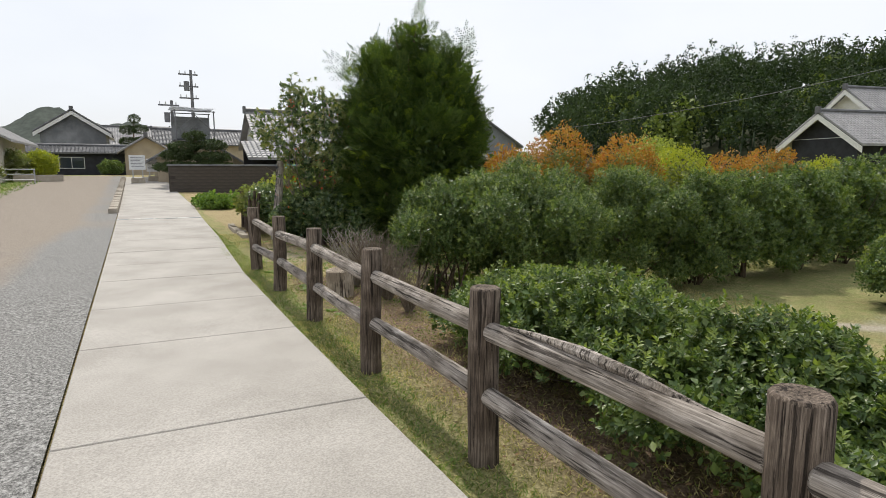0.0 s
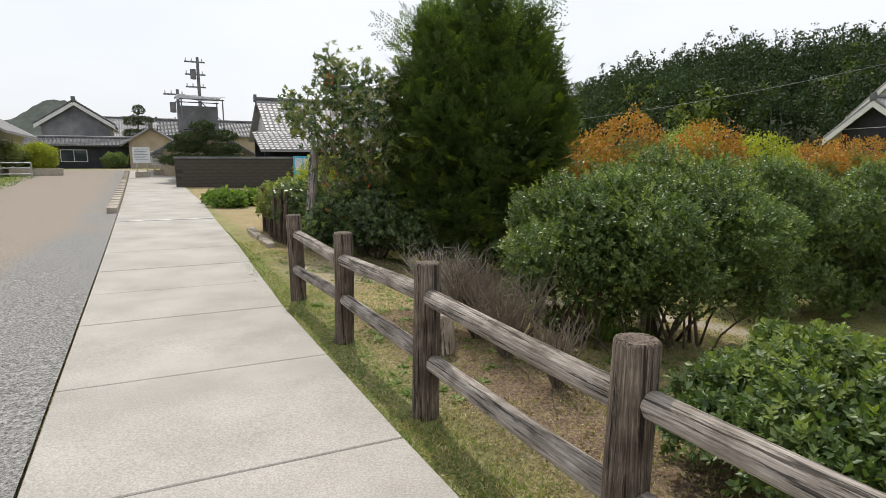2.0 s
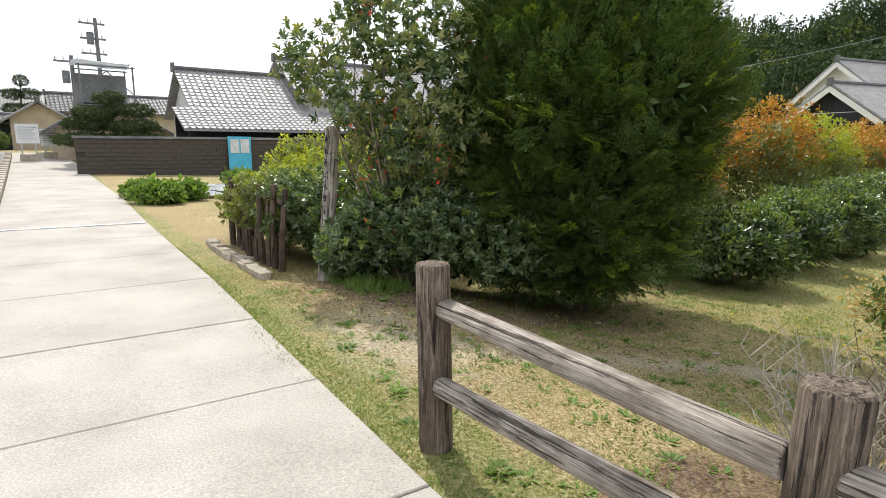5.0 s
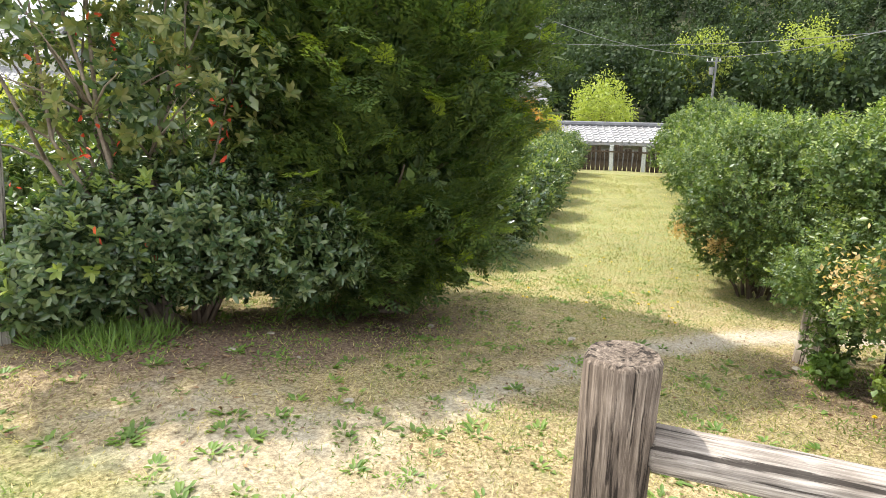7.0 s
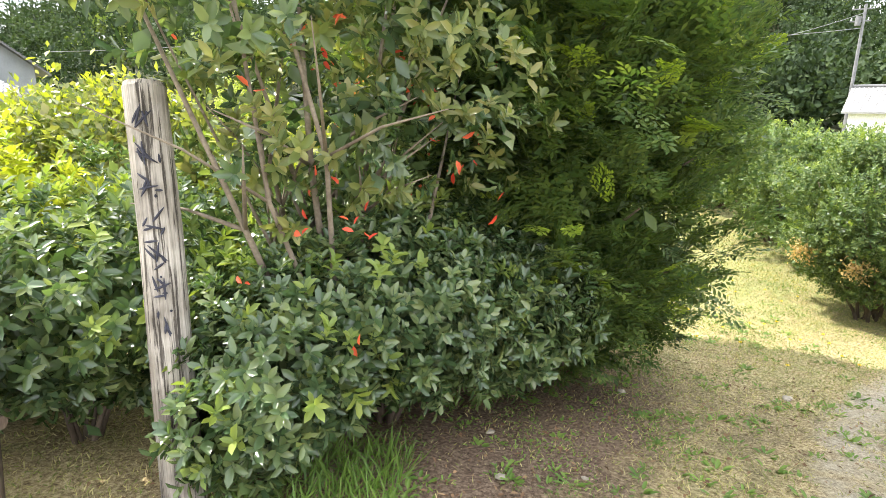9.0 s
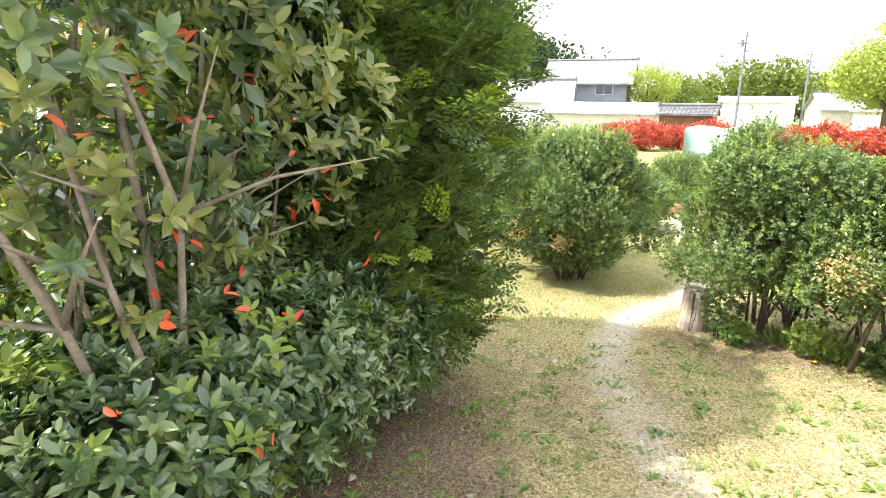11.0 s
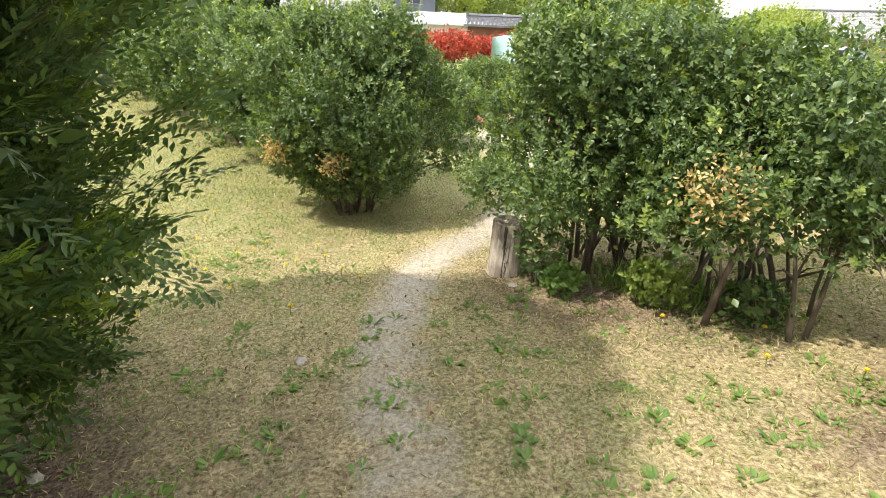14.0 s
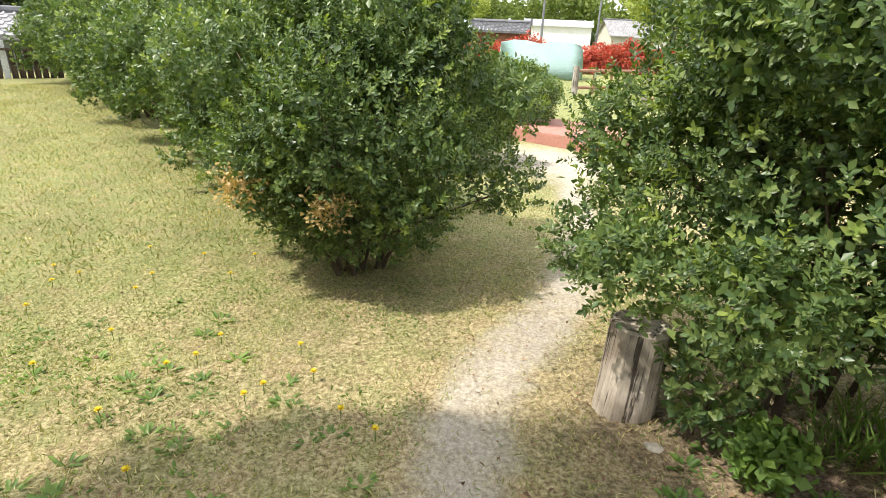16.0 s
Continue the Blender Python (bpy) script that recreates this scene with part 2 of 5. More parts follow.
M_GLASS, _n, _l, _b = material("window_glass", 0.06, 0, 0.6)
_b.inputs["Base Color"].default_value = (0.03, 0.04, 0.05, 1)


def ground_material():
    m, n, l, b = material("ground_turf", 0.95, 0, 0.15)
    fine = noise_node(n, l, 42, 9, rough=0.85)
    mid = noise_node(n, l, 5, 5, rough=0.6)
    big = noise_node(n, l, 0.9, 4)
    straw = ramp(n, [(0.38, (0.1, 0.07, 0.038)), (0.49, (0.31, 0.24, 0.125)), (0.61, (0.6, 0.5, 0.3))])
    l.new(fine.outputs["Fac"], straw.inputs["Fac"])
    green = ramp(n, [(0.38, (0.055, 0.07, 0.02)), (0.49, (0.2, 0.215, 0.075)), (0.61, (0.4, 0.39, 0.19))])
    l.new(fine.outputs["Fac"], green.inputs["Fac"])
    at = {}
    for key in ("dirt", "litter", "green"):
        a = n.new("ShaderNodeAttribute")
        a.attribute_name = key
        at[key] = a.outputs["Fac"]

    def edge(key, lo=0.35, hi=0.65, amp=0.9):
        s = n.new("ShaderNodeMath")
        s.operation = "MULTIPLY_ADD"
        l.new(mid.outputs["Fac"], s.inputs[0])
        s.inputs[1].default_value = amp
        l.new(at[key], s.inputs[2])
        r = n.new("ShaderNodeMapRange")
        r.inputs["From Min"].default_value, r.inputs["From Max"].default_value = lo + amp / 2, hi + amp / 2
        l.new(s.outputs[0], r.inputs["Value"])
        return r.outputs["Result"]
    g = edge("green", 0.2, 0.75, 1.3)
    col = mixc(n, l, g, straw.outputs["Color"], green.outputs["Color"])
    lit = ramp(n, [(0.38, (0.045, 0.03, 0.022)), (0.5, (0.17, 0.115, 0.08)), (0.62, (0.38, 0.29, 0.21))])
    l.new(fine.outputs["Fac"], lit.inputs["Fac"])
    col = mixc(n, l, edge("litter", 0.3, 0.8), col, lit.outputs["Color"])
    dirt = ramp(n, [(0.36, (0.22, 0.18, 0.135)), (0.5, (0.42, 0.365, 0.29)), (0.64, (0.6, 0.55, 0.46))])
    l.new(fine.outputs["Fac"], dirt.inputs["Fac"])
    col = mixc(n, l, edge("dirt", 0.25, 0.75, 0.8), col, dirt.outputs["Color"])
    v = ramp(n, [(0.3, (0.85, 0.85, 0.85)), (0.7, (1.12, 1.12, 1.1))])
    l.new(big.outputs["Fac"], v.inputs["Fac"])
    l.new(mixc(n, l, 1.0, col, v.outputs["Color"], "MULTIPLY"), b.inputs["Base Color"])
    bump(n, l, b, fine.outputs["Fac"], 0.7, 0.02)
    return m


M_GROUND = ground_material()


def road_material():
    """Worn asphalt: grey chippings by the footpath, a tan washed crown."""
    m, n, l, b = material("worn_asphalt", 0.92, 0, 0.2)
    fine = noise_node(n, l, 45, 6, rough=0.8)
    big = noise_node(n, l, 0.45, 5)
    g = ramp(n, [(0.38, (0.06, 0.058, 0.055)), (0.5, (0.21, 0.205, 0.195)), (0.62, (0.44, 0.43, 0.41))])
    t = ramp(n, [(0.38, (0.12, 0.1, 0.08)), (0.5, (0.26, 0.22, 0.18)), (0.62, (0.42, 0.37, 0.31))])
    l.new(fine.outputs["Fac"], g.inputs["Fac"])
    l.new(fine.outputs["Fac"], t.inputs["Fac"])
    a = n.new("ShaderNodeAttribute")
    a.attribute_name = "crown"
    s = n.new("ShaderNodeMath")
    s.operation = "MULTIPLY_ADD"
    s.inputs[1].default_value = 0.9
    l.new(big.outputs["Fac"], s.inputs[0])
    l.new(a.outputs["Fac"], s.inputs[2])
    r = n.new("ShaderNodeMapRange")
    r.inputs["From Min"].default_value, r.inputs["From Max"].default_value = 0.75, 1.15
    l.new(s.outputs[0], r.inputs["Value"])
    l.new(mixc(n, l, r.outputs["Result"], g.outputs["Color"], t.outputs["Color"]), b.inputs["Base Color"])
    bump(n, l, b, fine.outputs["Fac"], 0.6, 0.008)
    return m


M_ROAD = road_material()


# ---- mesh helpers ----
def mesh_arrays(name, verts, faces, mats):
    """A mesh from numpy vertices and equal-sided faces."""
    me = bpy.data.meshes.new(name)
    k = faces.shape[1]
    me.vertices.add(len(verts))
    me.vertices.foreach_set("co", np.ascontiguousarray(verts, np.float32).ravel())
    me.loops.add(faces.size)
    me.loops.foreach_set("vertex_index", np.ascontiguousarray(faces, np.int32).ravel())
    me.polygons.add(len(faces))
    me.polygons.foreach_set("loop_start", np.arange(0, faces.size, k, dtype=np.int32))
    me.update(calc_edges=True)
    for m in (mats if isinstance(mats, (list, tuple)) else [mats]):
        me.materials.append(m)
    return me


def part(name, bm, mat, parent=None, label="", smooth_shade=False):
    me = bpy.data.meshes.new(name)
    bm.to_mesh(me)
    bm.free()
    me.materials.append(mat)
    if smooth_shade:
        for p in me.polygons:
            p.use_smooth = True
    ob = new(name, me)
    ob.parent = parent
    return tagged(ob, label, kind="stuff" if name == "branchwork" else "")


def part_mesh(name, me, parent, label=""):
    ob = new(name, me)
    ob.parent = parent
    leafy_part = name in ("crown", "fresh_growth", "leaf_patch", "young_growth", "red_foliage", "orange_top")
    return tagged(ob, label, kind="stuff" if leafy_part else "")


def thing(name, label, category, m=None, group="", kind=""):
    ob = new(name)
    if m is not None:
        ob.matrix_basis = m
    return tagged(ob, label, category, group, kind)


def box(bm, x0, y0, z0, x1, y1, z1, bevel=0.0):
    r = bmesh.ops.create_cube(bm, size=1)
    for w in r["verts"]:
        w.co = Vector(((x0 + x1) / 2 + w.co.x * (x1 - x0), (y0 + y1) / 2 + w.co.y * (y1 - y0), (z0 + z1) / 2 + w.co.z * (z1 - z0)))
    if bevel:
        es = list({e for w in r["verts"] for e in w.link_edges})
        bmesh.ops.bevel(bm, geom=es, offset=bevel, segments=2, affect="EDGES", profile=0.7)
    return bm


def boxm(x0, y0, z0, x1, y1, z1, bevel=0.0):
    return box(bmesh.new(), x0, y0, z0, x1, y1, z1, bevel)


def tube(bm, pts, radii, sides=7, wob=0.0, caps=True):
    """A tapered, slightly uneven tube along points."""
    pts = [Vector(p) for p in pts]
    rings = []
    side = None
    for i, p in enumerate(pts):
        d = (pts[min(i + 1, len(pts) - 1)] - pts[max(i - 1, 0)]).normalized()
        ref = side if side is not None else (Vector((1, 0, 0)) if abs(d.x) < 0.9 else Vector((0, 1, 0)))
        a = (ref - d * ref.dot(d)).normalized()
        side = a
        b = d.cross(a)
        ring = []
        for k in range(sides):
            t = 2 * math.pi * k / sides
            rr = radii[i] * (1 + wob * random.uniform(-1, 1))
            ring.append(bm.verts.new(p + (a * math.cos(t) + b * math.sin(t)) * rr))
        rings.append(ring)
    for r0, r1 in zip(rings, rings[1:]):
        for k in range(sides):
            bm.faces.new((r0[k], r0[(k + 1) % sides], r1[(k + 1) % sides], r1[k]))
    if caps:
        bm.faces.new(list(reversed(rings[0])))
        bm.faces.new(rings[-1])
    return bm


def unit(a):
    return a / np.maximum(np.linalg.norm(a, axis=1, keepdims=True), 1e-9)


def leaf_blades(r, pos, along, facing, length, width, oval=False, fold=0.18):
    """Verts and triangles of folded leaves with their base at pos."""
    n = len(pos)
    along = unit(along)
    side = unit(np.cross(along, facing) + 1e-6)
    nor = np.cross(side, along)
    ln, wd = length[:, None], width[:, None]
    if oval:
        v = np.stack([pos, pos + along * ln * 0.3 + side * wd * 0.42 + nor * wd * fold, pos + along * ln * 0.72 + side * wd * 0.4 + nor * wd * fold,
                      pos + along * ln - nor * wd * 0.15, pos + along * ln * 0.72 - side * wd * 0.4 + nor * wd * fold, pos + along * ln * 0.3 - side * wd * 0.42 + nor * wd * fold], 1)
        f = np.array([[0, 1, 2], [0, 2, 3], [0, 3, 4], [0, 4, 5]])
        k = 6
    else:
        v = np.stack([pos, pos + along * ln * 0.5 + side * wd * 0.5 + nor * wd * fold, pos + along * ln, pos + along * ln * 0.5 - side * wd * 0.5 + nor * wd * fold], 1)
        f = np.array([[0, 1, 2], [0, 2, 3]])
        k = 4
    faces = (f[None] + (np.arange(n) * k)[:, None, None]).reshape(-1, 3)
    return v.reshape(-1, 3), faces


def crown_points(r, lobes, n, depth=0.25, lump=0.18, zmin=None):
    """Points and outward normals near the skin of joined lumpy lobes."""
    L = np.array(lobes, float)
    area = (L[:, 3] * L[:, 4] + L[:, 3] * L[:, 5] + L[:, 4] * L[:, 5])
    P, N = [], []
    got = 0
    ph = r.uniform(0, 6.28, 12)
    while got < n:
        m = n * 2
        i = r.choice(len(L), m, p=area / area.sum())
        d = unit(r.normal(size=(m, 3)))
        bumps = 1 + lump * (np.sin(d[:, 0] * 5 + ph[0] + i) * np.sin(d[:, 1] * 5 + ph[1] + 2 * i) + 0.6 * np.sin(d[:, 2] * 9 + ph[2] + i) * np.sin(d[:, 0] * 8 + ph[3]))
        s = bumps * (1 - depth * r.random(m) ** 1.8)
        p = L[i, :3] + d * L[i, 3:] * s[:, None]
        nor = unit(d / L[i, 3:])
        keep = np.ones(m, bool)
        for k in range(len(L)):
            q = (p - L[k, :3]) / L[k, 3:]
            keep &= (np.einsum("ij,ij->i", q, q) > 0.55) | (i == k)
        if zmin is not None:
            keep &= p[:, 2] > zmin + 0.12 * r.random(m)
        P.append(p[keep])
        N.append(nor[keep])
        got += keep.sum()
    return np.concatenate(P)[:n], np.concatenate(N)[:n]


def sprigs(seed, lobes, clumps, per, length, width, spread=0.1, up=0.4, oval=False, depth=0.25, lump=0.18, zmin=None, flat=False, droop=0.0, whirl=False):
    """Clumps of leaves on short shoots over a crown: vertices and triangles."""
    r = np.random.default_rng(seed)
    p, n = crown_points(r, lobes, clumps, depth, lump, zmin)
    axis = unit(n + np.array([0, 0, up]) + 0.45 * r.normal(size=n.shape))
    axis[:, 2] -= droop
    axis = unit(axis)
    p, n, axis = np.repeat(p, per, 0), np.repeat(n, per, 0), np.repeat(axis, per, 0)
    m = len(p)
    k = np.tile(np.arange(per), clumps)
    if flat:
        t = (k // 2 + r.random(m) * 0.3) / (per / 2)
        sgn = np.where(k % 2 == 0, 1.0, -1.0)[:, None]
        side = unit(np.cross(axis, np.array([0.0, 0, 1]) + 0.3 * np.repeat(r.normal(size=(clumps, 3)), per, 0)))
        pos = p + axis * (t * spread)[:, None]
        along = side * sgn * 0.8 + axis * 0.75 + 0.12 * r.normal(size=(m, 3))
        facing = np.cross(side, axis)
    elif whirl:
        a = k * 2.399 + np.repeat(r.uniform(0, 6.28, clumps), per)
        ref = unit(np.cross(axis, r.normal(size=(m, 3)) * 0.001 + np.array([0.3, 0.5, 0.8])))
        oth = np.cross(axis, ref)
        t = k / per
        pos = p + axis * (t * spread)[:, None]
        along = (ref * np.cos(a)[:, None] + oth * np.sin(a)[:, None]) + axis * (0.25 + 0.8 * t)[:, None] + 0.15 * r.normal(size=(m, 3))
        facing = axis
    else:
        pos = p + r.normal(size=(m, 3)) * spread * 0.55
        along = axis + 0.9 * r.normal(size=(m, 3))
        facing = n + 0.7 * r.normal(size=(m, 3)) + np.array([0, 0, 0.5])
    ln = length * r.uniform(0.6, 1.2, m)
    return leaf_blades(r, pos, along, facing, ln, ln * width / length, oval)


def sprays(seed, lobes, n, length, twigs=8, needles=7, needle=0.058, wide=0.021, up=0.7, depth=0.12, lump=0.2, zmin=None):
    """Flat feathery conifer sprays: an axis, side twigs that shorten to the tip, needles in two ranks."""
    r = np.random.default_rng(seed)
    p, nor = crown_points(r, lobes, n, depth, lump, zmin)
    axis = unit(nor + np.array([0, 0, up]) + 0.35 * r.normal(size=nor.shape))
    side = unit(np.cross(axis, np.array([0.0, 0, 1]) + 0.35 * r.normal(size=nor.shape)))
    flat = np.cross(side, axis)
    size = length * r.uniform(0.55, 1.25, n)
    out_p, out_a, out_f, out_l = [], [], [], []
    for k in range(twigs + 1):
        t = k / twigs
        sgn = 0.0 if k == twigs else (1.0 if k % 2 else -1.0)
        start = p + axis * (size * t * 0.8)[:, None]
        way = unit(axis * 0.75 + side * sgn * 0.8 - np.array([0, 0, 0.12]) + 0.08 * r.normal(size=p.shape))
        across = np.cross(flat, way)
        reach = size * (0.55 - 0.3 * t)
        for j in range(needles):
            q = (j + 0.5) / needles
            s2 = 1.0 if j % 2 else -1.0
            out_p.append(start + way * (reach * q)[:, None])
            out_a.append(way * 0.75 + across * s2 * 0.7 + 0.12 * r.normal(size=p.shape))
            out_f.append(flat + 0.2 * r.normal(size=p.shape))
            out_l.append(needle * (1.1 - 0.4 * q) * r.uniform(0.75, 1.2, n))
    ln = np.concatenate(out_l)
    return leaf_blades(r, np.concatenate(out_p), np.concatenate(out_a), np.concatenate(out_f), ln, np.full(len(ln), wide))


def limbs(bm, base, top_points, r0, seed, split=0.4, twig=0.7):
    """A short bole that forks into limbs reaching the given points."""
    random.seed(seed)
    base = Vector(base)
    for t in top_points:
        t = Vector(t)
        a = base + Vector((random.uniform(-1, 1), random.uniform(-1, 1), 0)) * r0 * 1.5
        mid = a.lerp(t, split) + Vector((random.uniform(-1, 1), random.uniform(-1, 1), random.uniform(0, 1))) * (t - a).length * 0.12
        tube(bm, [a - Vector((0, 0, 0.12)), a.lerp(mid, 0.5) + Vector((random.uniform(-1, 1), random.uniform(-1, 1), 0)) * 0.02, mid, t], [r0, r0 * 0.8, r0 * 0.6, r0 * 0.15], 6, 0.08)
        for _ in range(2):
            e = mid + Vector((random.uniform(-1, 1), random.uniform(-1, 1), random.uniform(0.2, 1))).normalized() * (t - mid).length * twig
            tube(bm, [mid, mid.lerp(e, 0.5) + Vector((0, 0, 0.03)), e], [r0 * 0.45, r0 * 0.3, r0 * 0.08], 5, 0.08)
    return bm


def gz(x, y):
    return float(ground_z(x, y))


def shrub(name, label, category, x, y, lobes, leaf, tips=None, n=2200, per=12, length=0.04, width=0.024, seed=1, stems=7, stem_r=0.022, spread=0.07,
          group="", zmin=0.1, bark=None, patches=None, oval=False, depth=0.3, whirl=False, tip_share=0.12, up=0.4, lump=0.18, base=0.06):
    """A shrub: stems from one base, a crown of leaves, fresh tips and odd patches of other leaves."""
    z = gz(x, y)
    ob = thing(name, label, category, pose(x, y, z), group)
    bm = bmesh.new()
    random.seed(seed)
    tops = []
    for k in range(stems):
        l = lobes[k % len(lobes)]
        tops.append((l[0] + random.uniform(-0.6, 0.6) * l[3], l[1] + random.uniform(-0.6, 0.6) * l[4], l[2] + random.uniform(0.0, 0.6) * l[5]))
    for t in tops:
        a = random.uniform(0, 6.28)
        limbs(bm, (math.cos(a) * base * random.random(), math.sin(a) * base * random.random(), 0), [t], stem_r * random.uniform(0.6, 1.1), random.random(), 0.4, 0.35)
    part("branchwork", bm, bark or M_BARK, ob, smooth_shade=True)
    v, f = sprigs(seed, lobes, n, per, length, width, spread, up, oval, depth, lump, zmin, whirl=whirl)
    inner = [(l[0], l[1], l[2], l[3] * 0.72, l[4] * 0.72, l[5] * 0.72) for l in lobes]
    v2, f2 = sprigs(seed + 50, inner, n // 4, per, length * 1.5, width * 1.8, spread * 1.5, up, False, 0.5, 0.1, zmin)
    part_mesh("crown", mesh_arrays("crown", np.concatenate([v, v2]), np.concatenate([f, f2 + len(v)]), leaf), ob)
    if tips:
        v, f = sprigs(seed + 9, [(l[0], l[1], l[2] + 0.03, l[3] * 1.03, l[4] * 1.03, l[5] * 1.04) for l in lobes], int(n * tip_share), per, length, width, spread, 0.8, oval, 0.08, lump, zmin + (0.3 if zmin < 0.5 else 0), whirl=whirl)
        part_mesh("fresh_growth", mesh_arrays("fresh_growth", v, f, tips), ob, "yellow-green fresh shoots")
    for (px_, py_, pz_, pr, pm, pl) in (patches or []):
        v, f = sprigs(seed + 31, [(px_, py_, pz_, pr, pr, pr * 0.7)], 50, 8, length, width, spread, 0.3, oval, 0.6, 0.1)
        part_mesh("leaf_patch", mesh_arrays("leaf_patch", v, f, pm), ob, pl)
    return ob


# ---- ground, road and footpath ----
def axis_steps(lo, hi, fine_lo, fine_hi, step):
    a = np.arange(fine_lo, fine_hi + step / 2, step)
    right, s, x = [], step, fine_hi
    while x < hi:
        s *= 1.16
        x += s
        right.append(x)
    left, s, x = [], step, fine_lo
    while x > lo:
        s *= 1.16
        x -= s
        left.append(x)
    return np.concatenate([left[::-1], a, right])


PATH_UV = [(2.1, 10.2), (3.0, 9.6), (3.7, 9.25), (4.4, 8.92), (5.0, 8.5), (5.6, 7.95), (5.95, 7.4), (6.2, 6.6), (6.7, 5.8), (7.6, 4.6), (8.8, 3.3), (10.2, 2.2)]
PATH = [xy(*p) for p in PATH_UV]


def path_distance(x, y):
    d = np.full(x.shape, 99.0)
    for (ax, ay), (bx, by) in zip(PATH, PATH[1:]):
        t = np.clip(((x - ax) * (bx - ax) + (y - ay) * (by - ay)) / ((bx - ax) ** 2 + (by - ay) ** 2), 0, 1)
        d = np.minimum(d, np.hypot(x - ax - t * (bx - ax), y - ay - t * (by - ay)))
    return d


def field(mesh, key, values):
    a = mesh.attributes.new(key, "FLOAT", "POINT")
    a.data.foreach_set("value", np.ascontiguousarray(values, np.float32).ravel())


def zones(x, y):
    u, v = uv_of(x, y)
    dirt = 1 - smooth(0.05, 0.4, path_distance(x, y))
    dirt = np.maximum(dirt * (0.52 + 0.2 * smooth(4.5, 5.5, u)), 0.55 * np.exp(-(((u - 2.2) / 0.7) ** 2 + ((v - 10.2) / 1.2) ** 2)))
    dirt = np.maximum(dirt, 0.95 * np.exp(-(((x - 7.1) / 1.5) ** 2 + ((y - 7.0) / 0.9) ** 2)))
    litter = np.maximum(1.3 * np.exp(-(((x + 1.9) / 2.0) ** 2 + ((y - 11.6) / 0.95) ** 2)), 0.8 * np.exp(-((u - 2.3) / 0.9) ** 2) * (v < 8) * (v > -6))
    # litter brown around the path also deepens the yew's shade in the ground colour
    litter = np.maximum(litter, 0.5 * np.exp(-(((u - 4.4) / 1.6) ** 2 + ((v - 9.6) / 1.7) ** 2)))
    litter = np.maximum(litter, 0.75 * np.exp(-(((u - 4.6) / 1.4) ** 2 + ((v - 7.2) / 0.9) ** 2)))
    green = 0.35 + 0.3 * smooth(6, 9, u) + 0.4 * smooth(11, 15, u) * (v < 5) + 0.35 * (u < 1.9) * (u > 1.2) - 0.2 * np.exp(-((u - 2.4) / 0.8) ** 2) + 0.3 * (u < -3)
    return dirt, litter, green


us = axis_steps(-1500, 1500, -0.6, 12, 0.1)
vs = axis_steps(-1500, 1500, -1, 15, 0.1)
U, V = np.meshgrid(us, vs)
gx, gy = U * CS - V * SN, U * SN + V * CS
gz_all = ground_z(gx, gy)
gz_all = gz_all - 0.05 * ((U > -4.6) & (U < 1.25) & (V < 44))
idx = np.arange(U.size).reshape(U.shape)
quads = np.stack([idx[:-1, :-1], idx[:-1, 1:], idx[1:, 1:], idx[1:, :-1]], -1).reshape(-1, 4)
gm = mesh_arrays("ground", np.stack([gx, gy, gz_all], -1).reshape(-1, 3), quads, M_GROUND)
dz = zones(gx, gy)
field(gm, "dirt", dz[0])
field(gm, "litter", dz[1])
field(gm, "green", dz[2])
gm.polygons.foreach_set("use_smooth", np.ones(len(quads), bool))
tagged(new("ground", gm), "dry spring lawn with straw, worn earth and leaf litter", "ground", kind="structure")

ru = np.linspace(-5.6, -0.52, 40)
rv = np.linspace(-25, 46, 240)
RU, RV = np.meshgrid(ru, rv)
left_edge = -4.7 - 0.6 * smooth(10, 40, RV)
RUx = -0.52 + (RU + 0.52) / (-5.08) * (left_edge + 0.52)
rx_, ry_ = RUx * CS - RV * SN, RUx * SN + RV * CS
rz_ = rise(RV) - 0.015 + 0.02 * smooth(-0.6, -2.5, RUx) + 0.004 * np.sin(3 * rx_) * np.sin(2.3 * ry_)
ridx = np.arange(RU.size).reshape(RU.shape)
rq = np.stack([ridx[:-1, :-1], ridx[:-1, 1:], ridx[1:, 1:], ridx[1:, :-1]], -1).reshape(-1, 4)
rm_ = mesh_arrays("road", np.stack([rx_, ry_, rz_], -1).reshape(-1, 3), rq, M_ROAD)
field(rm_, "crown", 0.75 * smooth(-1.0, -2.0, RUx) + 0.4 * smooth(13, 16, RV))
tagged(new("road", rm_), "worn asphalt lane, grey at the edge and tan along its crown", "road", kind="structure")

